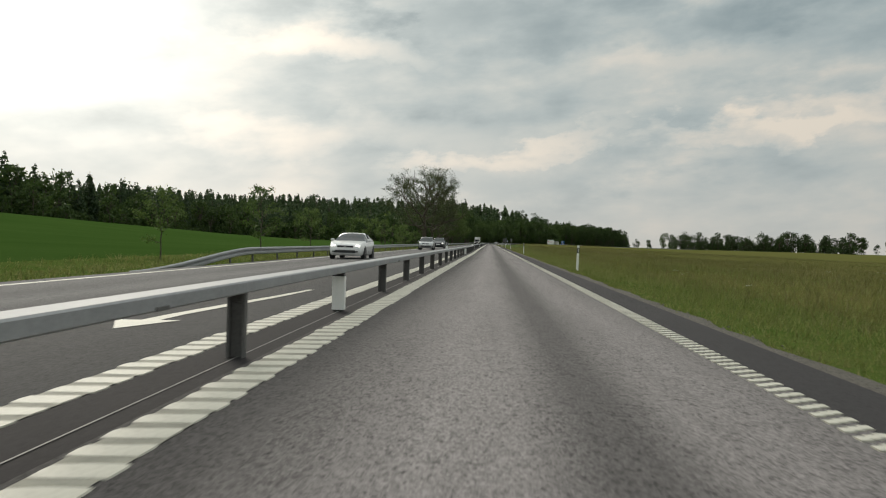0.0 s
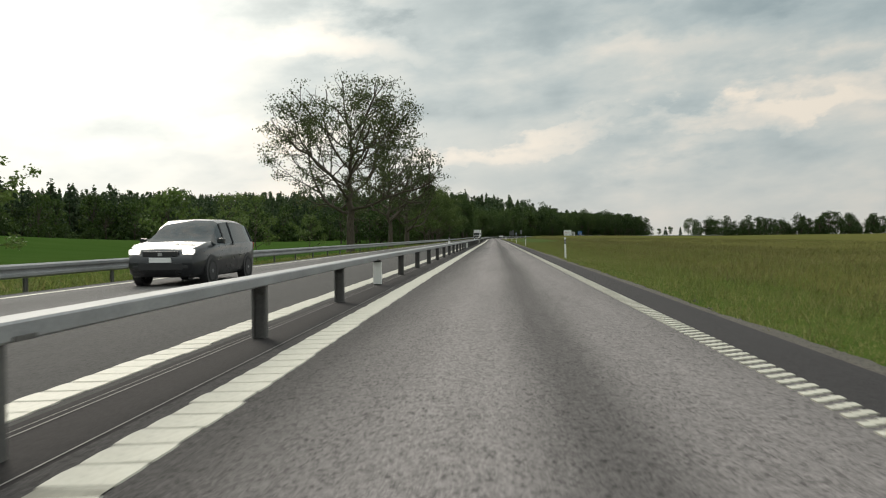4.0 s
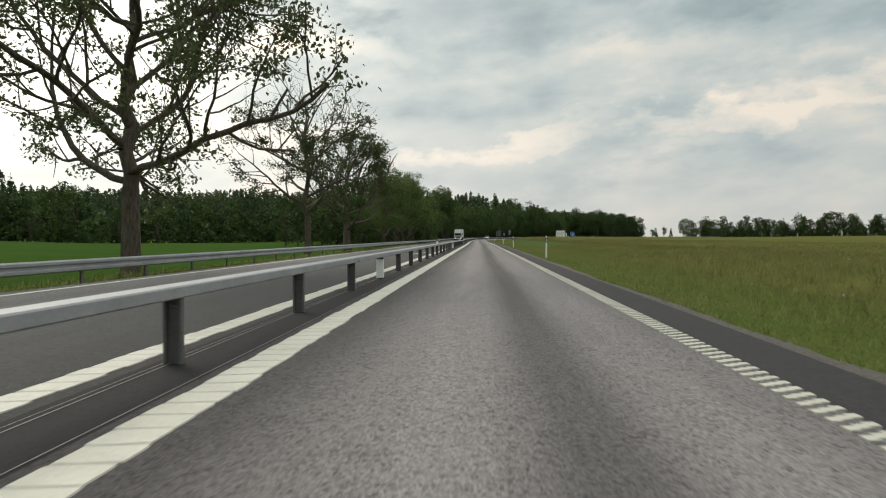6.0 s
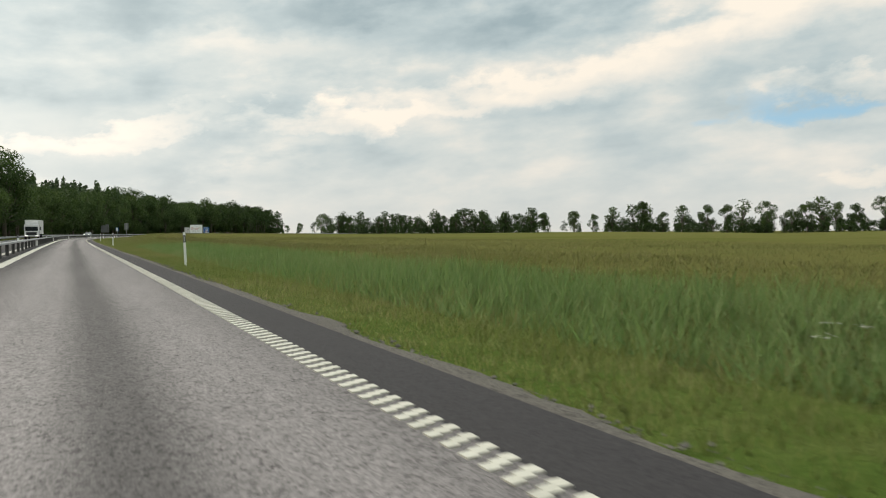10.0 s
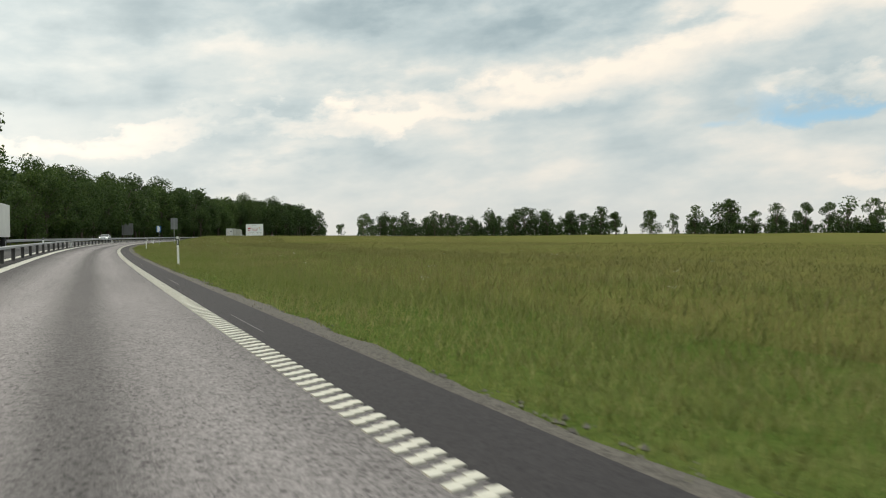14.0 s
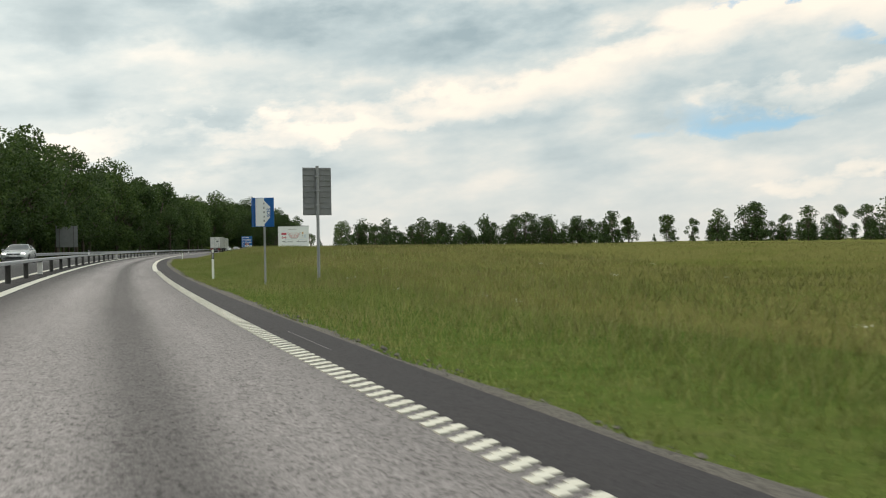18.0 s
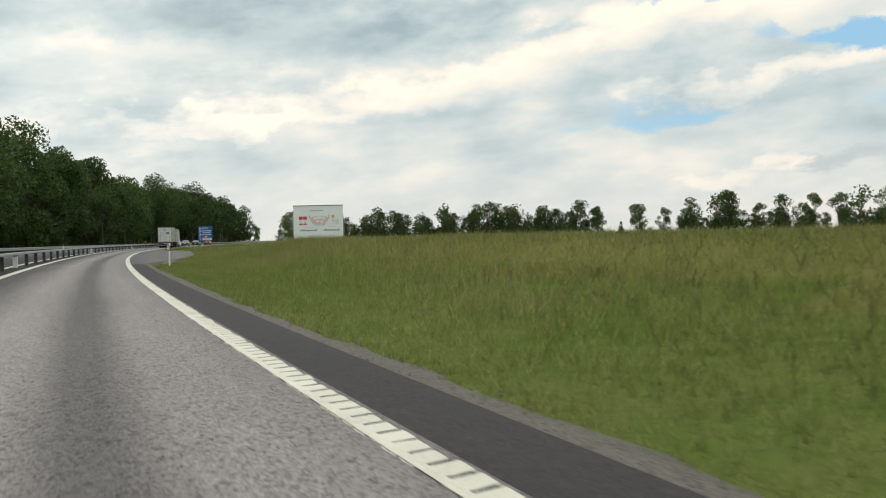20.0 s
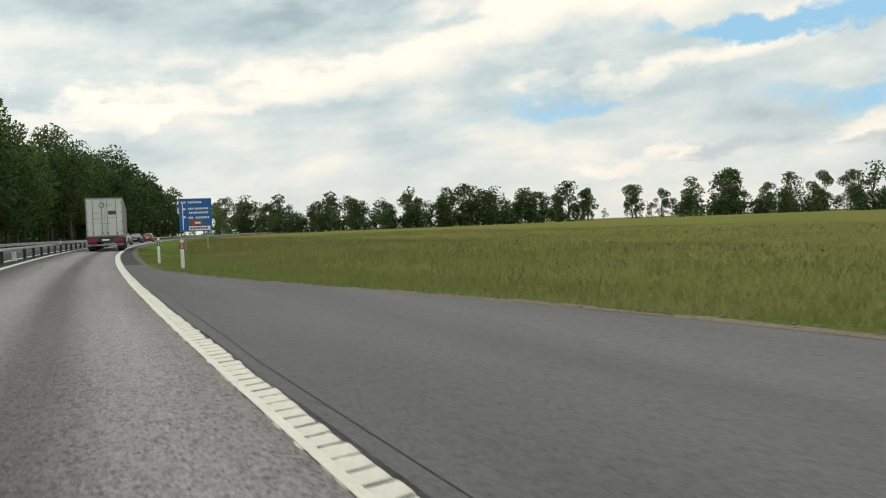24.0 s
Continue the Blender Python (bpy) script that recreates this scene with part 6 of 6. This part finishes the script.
# the queue ahead, seen from behind, and one oncoming in the bend
car("estate_car", "white estate car ahead of the lorry", road_pose(678.0, -0.3, turn=180), paint_white, 4.6, 1.8, 1.5, "hatch", False)
car("saloon_car", "grey saloon in the queue ahead", road_pose(697.0, -0.5, turn=180), paint_grey, 4.5, 1.8, 1.45, "saloon", False)
car("saloon_car", "dark saloon in the queue ahead", road_pose(716.0, -0.4, turn=180), paint_dark, 4.5, 1.8, 1.45, "saloon", False)
car("hatchback_car", "dark red hatchback in the queue ahead", road_pose(738.0, -0.4, turn=180), paint_red, 4.2, 1.75, 1.5, "hatch", False)
car("saloon_car", "silver saloon with lit headlamps in the oncoming lane of the bend", road_pose(505.0, -8.2), paint_silver, 4.6, 1.8, 1.44, "saloon", True)

mat_box_white = worn("lorry_white_panel", (0.66, 0.66, 0.63), 0.42, var=0.12, scale=1.1)
mat_box_side = worn("lorry_grey_side", (0.33, 0.33, 0.30), 0.5, var=0.15, scale=0.9)
mat_lorry_red = worn("lorry_red_panel", (0.20, 0.035, 0.045), 0.45, var=0.15)
mat_lorry_dark = worn("lorry_dark_frame", (0.045, 0.045, 0.05), 0.7, var=0.25)


def lorry(m):
    """A drawbar box lorry seen from behind: two box bodies on chassis, cab in front."""
    t = thing("lorry", m, "white box lorry with trailer, red tail panels and rear doors", "lorry", "")
    for k, (y0, y1, top) in enumerate(((0.0, 7.6, 3.95), (8.7, 16.3, 3.75))):
        part("box_body", boxes((-1.27, y0 + 0.06, 1.12, 1.27, y1, top), bevel=0.03), mat_box_side, t, "grey ribbed side walls")
        for sx in (-1, 1):
            for i in range(9):
                yy = y0 + 0.5 + i * 0.82
                part("side_rib", boxes((sx * 1.278 - 0.008, yy - 0.03, 1.2, sx * 1.278 + 0.008, yy + 0.03, top - 0.08)), mat_box_side, t)
        part("chassis", boxes((-0.5, y0 + 0.1, 0.72, 0.5, y1 + (1.0 if k == 0 else 0), 1.115), bevel=0.02), mat_lorry_dark, t)
        for yy in (y0 + 1.3, y0 + 2.65) if k == 0 else (y0 + 1.5, y0 + 2.85):
            for sx in (-1, 1):
                wheel(t, sx * 1.02, yy, 0.50, 0.42)
                part("mudguard", boxes((sx * 1.02 - 0.24, yy - 0.56, 1.02, sx * 1.02 + 0.24, yy + 0.56, 1.06), bevel=0.015), mat_lorry_dark, t)
        if k == 0:
            for sx in (-1, 1):
                wheel(t, sx * 1.02, y1 - 1.2, 0.50, 0.42)
    # cab
    part("cab", boxes((-1.24, 16.5, 0.55, 1.24, 18.6, 3.6), bevel=0.14), paint_white, t)
    for sx in (-1, 1):
        wheel(t, sx * 1.02, 17.6, 0.5, 0.3)
    # rear doors with frame, rods, hinges and printed shapes
    part("rear_frame", boxes((-1.28, -0.02, 1.10, -1.20, 0.055, 3.96), (1.20, -0.02, 1.10, 1.28, 0.055, 3.96), (-1.199, -0.02, 3.87, 1.199, 0.055, 3.96), (-1.199, -0.02, 1.10, 1.199, 0.055, 1.19), bevel=0.008), mat_box_side, t)
    for sx in (-1, 1):
        d = part("rear_door", boxes((sx * 0.602 - 0.592, -0.012, 1.20, sx * 0.602 + 0.592, 0.05, 3.86), bevel=0.01), mat_box_white, t)
        for xx in (sx * 0.18, sx * 0.80):
            bm = bmesh.new()
            tube(bm, (xx, -0.04, 1.16), (xx, -0.04, 3.9), 0.02, seg=8)
            part("lock_rod", bm, mat_rail, d)
            part("rod_keeper", boxes((xx - 0.05, -0.05, 1.30, xx + 0.05, -0.0125, 1.42), bevel=0.006), mat_ink, d)
        for zz in (1.5, 2.2, 2.9, 3.6):
            part("hinge", boxes((sx * 1.19 - 0.09, -0.045, zz - 0.04, sx * 1.19 + 0.05, -0.021, zz + 0.04), bevel=0.006), mat_rail, d)
    bm = bmesh.new()
    for i in range(16):
        a, b = 2 * math.pi * i / 16, 2 * math.pi * (i + 1) / 16
        tube(bm, (-0.18 + 0.17 * math.cos(a), -0.018, 3.42 + 0.17 * math.sin(a)), (-0.18 + 0.17 * math.cos(b), -0.018, 3.42 + 0.17 * math.sin(b)), 0.026, seg=5)
    part("printed_ring", bm, mat_ink, t)
    part("printed_block", boxes((0.25, -0.02, 2.72, 0.80, -0.0125, 3.0)), mat_ink, t)
    for x0, z0, x1, z1, mm in ((0.1, 3.34, 0.5, 3.40, mat_ink_pale), (0.1, 3.46, 0.45, 3.50, mat_ink_pale), (-0.85, 2.78, -0.4, 2.84, mat_ink_pale), (-0.85, 2.92, -0.45, 2.96, mat_ink_pale),
                               (0.2, 2.46, 0.85, 2.51, mat_ink_pale), (-0.9, 2.40, -0.4, 2.46, mat_print_grey), (-0.5, 2.04, -0.28, 2.1, mat_print_orange), (-0.2, 2.04, 0.4, 2.08, mat_ink_pale)):
        bars("bar", [(x0, z0, x1, z1)], mm, t, -0.017)
    # tail: red panels, lamps, plate, underrun bar
    part("tail_board", boxes((-1.25, -0.03, 0.72, 1.25, 0.10, 1.07), bevel=0.015), mat_lorry_dark, t)
    for sx in (-1, 1):
        part("red_panel", boxes((sx * 0.88 - 0.34, -0.05, 0.76, sx * 0.88 + 0.34, -0.031, 1.02), bevel=0.006), mat_lorry_red, t)
        part("tail_lamp", boxes((sx * 0.88 - 0.25, -0.075, 0.60, sx * 0.88 + 0.25, 0.05, 0.72), bevel=0.02), mat_tail, t)
        part("mud_flap", boxes((sx * 1.0 - 0.26, 0.62, 0.22, sx * 1.0 + 0.26, 0.65, 0.95), bevel=0.006), mat_trim, t)
    part("number_plate", boxes((-0.26, -0.05, 0.80, 0.26, -0.031, 0.92), bevel=0.004), mat_sign_white, t)
    part("underrun_bar", boxes((-1.22, 0.02, 0.42, 1.22, 0.14, 0.56), bevel=0.02), mat_rail, t)
    return t


lorry(road_pose(650.0, 0.4))
# an oncoming box lorry far along the straight
def oncoming_lorry(m):
    t = thing("box_lorry", m, "white box lorry with dark windscreen in the oncoming lane", "lorry")
    part("cab", boxes((-1.2, -3.6, 0.55, 1.2, -1.7, 2.75), bevel=0.12), paint_white, t)
    part("windscreen", boxes((-1.05, -3.63, 1.55, 1.05, -3.5, 2.35), bevel=0.05), mat_glass, t)
    part("grille", boxes((-0.85, -3.63, 0.75, 0.85, -3.5, 1.35), bevel=0.03), mat_trim, t)
    part("wind_deflector", boxes((-1.0, -3.2, 2.76, 1.0, -1.8, 3.35), bevel=0.10), paint_white, t)
    part("box_body", boxes((-1.27, -1.55, 1.0, 1.27, 5.4, 3.6), bevel=0.03), mat_box_white, t)
    part("chassis", boxes((-0.5, -3.2, 0.6, 0.5, 5.3, 0.99), bevel=0.02), mat_lorry_dark, t)
    for sx in (-1, 1):
        part("headlamp", boxes((sx * 0.85 - 0.2, -3.64, 0.62, sx * 0.85 + 0.2, -3.52, 0.74), bevel=0.02), mat_headlamp_on, t)
        part("door_mirror", boxes((sx * 1.42 - 0.1, -3.3, 1.7, sx * 1.42 + 0.1, -3.2, 2.3), bevel=0.03), mat_trim, t)
        for yy in (-2.6, 3.4):
            wheel(t, sx * 1.02, yy, 0.48, 0.36)
    return t


oncoming_lorry(road_pose(408.0, -8.0))

# ---------------------------------------------------------------- grass
def tufts(name, label, s_range, bands, height, blade, material, seed, thin=1.0):
    """Standing grass: bands are rows of u0, u1, tufts for each square metre."""
    rs = np.random.RandomState(seed)
    S, U, Hs = [], [], []
    for u0, u1, dens, h0, h1 in bands:
        n = int((s_range[1] - s_range[0]) * (u1 - u0) * dens)
        s = s_range[0] + rs.rand(n) * (s_range[1] - s_range[0])
        s = s[(s > 200) | (rs.rand(n) < thin)]
        n = len(s)
        u = u0 + rs.rand(n) * (u1 - u0)
        if u0 > 0:
            u = u + np.maximum(side_road(s) - EDGE_R, 0) * 1.02 + np.interp(s, [529, 532, 537, 542, 550], [0, 0.75, 0.8, 0.4, 0])
        S.append(s)
        U.append(u)
        patch = 0.5 + 0.5 * np.sin(s * 0.35 + 2 * np.sin(u * 0.9)) * np.sin(u * 0.7 + s * 0.11)
        low = np.interp(s, [522, 538, 560, 574], [1.0, 1.5, 1.5, 0.95]) if u0 > 0 else 1.0
        Hs.append((h0 + (h1 - h0) * rs.rand(n)) * (0.65 + 0.6 * patch) * low)
    S, U, Hs = np.concatenate(S), np.concatenate(U), np.concatenate(Hs)
    X, Y = road_xy(S, U)
    Z = ground_z(X, Y) - 0.02
    n = len(S)
    k = 3
    X, Y, Z, Hs = (np.repeat(a, k) for a in (X, Y, Z, Hs))
    m = n * k
    X = X + rs.normal(size=m) * 0.07
    Y = Y + rs.normal(size=m) * 0.07
    h = Hs * (0.6 + 0.6 * rs.rand(m))
    a = rs.rand(m) * 6.283
    w = blade * (0.6 + 0.8 * rs.rand(m))
    lx, ly = rs.normal(size=m) * 0.42 * h + 0.05 * h, rs.normal(size=m) * 0.42 * h
    p0 = np.stack([X - np.cos(a) * w, Y - np.sin(a) * w, Z], -1)
    p1 = np.stack([X + np.cos(a) * w, Y + np.sin(a) * w, Z], -1)
    p2 = np.stack([X + lx, Y + ly, Z + h], -1)
    v = np.stack([p0, p1, p2], 1).reshape(-1, 3)
    ob = raw(name, v, np.arange(3 * m).reshape(-1, 3), material, smooth=True)
    # a sward takes the light as a whole, not blade by blade
    nrm = np.repeat(rs.normal(size=(m, 3)) * 0.18 + np.array([0, 0, 1.0]), 3, axis=0)
    nrm /= np.linalg.norm(nrm, axis=1, keepdims=True)
    ob.data.normals_split_custom_set_from_vertices(nrm.tolist())
    return tagged(ob, label, "grass", kind="stuff")


tufts("verge_grass", "green standing grass on the verge", (-4, 640), [(2.32, 2.80, 38, 0.04, 0.15), (2.62, 3.5, 90, 0.05, 0.13), (3.5, 5.0, 80, 0.08, 0.22), (5.0, 8.0, 60, 0.16, 0.38), (8.0, 14.0, 22, 0.16, 0.34)],
      0, 0.0065, mat_blades, 3, 0.5)
tufts("meadow_grass", "tall straw-tinged meadow grass", (0, 760), [(6, 12, 6, 0.22, 0.40), (12, 24, 11, 0.12, 0.27), (24, 60, 3.4, 0.12, 0.24)], 0, 0.011, mat_blades_dry, 4)
tufts("lush_grass", "tall dense bright green grass beside the mown verge", (243, 318), [(5.0, 6.0, 40, 0.15, 0.50), (6.0, 9.0, 55, 0.30, 0.70), (9.0, 11.5, 22, 0.2, 0.5)], 0, 0.014, mat_blades_lush, 13)
tufts("far_verge_grass", "grass behind the far rail", (-4, 640), [(-13.5, -10.8, 12, 0.08, 0.24), (-17.5, -13.5, 7, 0.10, 0.30)], 0, 0.014, mat_blades, 6)


def umbels():
    """White flower heads standing in the verge grass."""
    rs = np.random.RandomState(9)
    n = 320
    s, u = rs.rand(n) * 640, 4.5 + rs.rand(n) ** 1.5 * 14
    u = u + np.maximum(side_road(s) - EDGE_R, 0)
    keep = np.sin(s * 0.09) + np.sin(s * 0.031 + 1) + rs.rand(n) * 1.6 > 0.9
    s, u = np.concatenate([s[keep], 543 + rs.rand(70) * 16]), np.concatenate([u[keep], 8.5 + rs.rand(70) * 5])
    X, Y = road_xy(s, u)
    Z = ground_z(X, Y) + 0.42 + rs.rand(len(s)) * 0.25
    c = np.repeat(np.stack([X, Y, Z], -1), 7, axis=0)
    c = c + rs.normal(size=c.shape) * np.array([0.05, 0.05, 0.012])
    v, f = leaf_mesh(c, 0.034, rs, 0.8)
    tagged(raw("wild_flowers", v, f, mat_flower), "small white umbel flowers in the grass", "flowers", kind="stuff")


mat_flower = worn("umbel_white", (0.50, 0.50, 0.40), 0.8)
umbels()


def soil_heap(s, u, length, width, height):
    """A worn, stony heap of bare soil in the bank beside the lay-by."""
    rs = np.random.RandomState(14)
    n, k = 22, 12
    a, b = np.meshgrid(np.linspace(-1, 1, n), np.linspace(-1, 1, k), indexing="ij")
    r = np.clip(1 - np.hypot(a, b), 0, 1)
    X, Y = road_xy(s + a * length / 2, u + b * width / 2)
    Z = ground_z(X.ravel(), Y.ravel()).reshape(n, k) - 0.06 + height * r ** 0.6 * (0.75 + 0.5 * rs.rand(n, k))
    idx = np.arange(n * k).reshape(n, k)
    f = np.stack([idx[:-1, :-1], idx[:-1, 1:], idx[1:, 1:], idx[1:, :-1]], -1).reshape(-1, 4)
    ob = raw("soil_heap", np.stack([X, Y, Z], -1).reshape(-1, 3), f, mat_soil, None, None, True)
    return tagged(ob, "low heap of bare brown soil in the grass bank", "soil")


mat_soil = worn("bare_soil", (0.105, 0.082, 0.068), 0.95, var=0.45, scale=4.0, bump=0.6)
soil_heap(566.0, 9.4, 4.5, 1.5, 0.20)
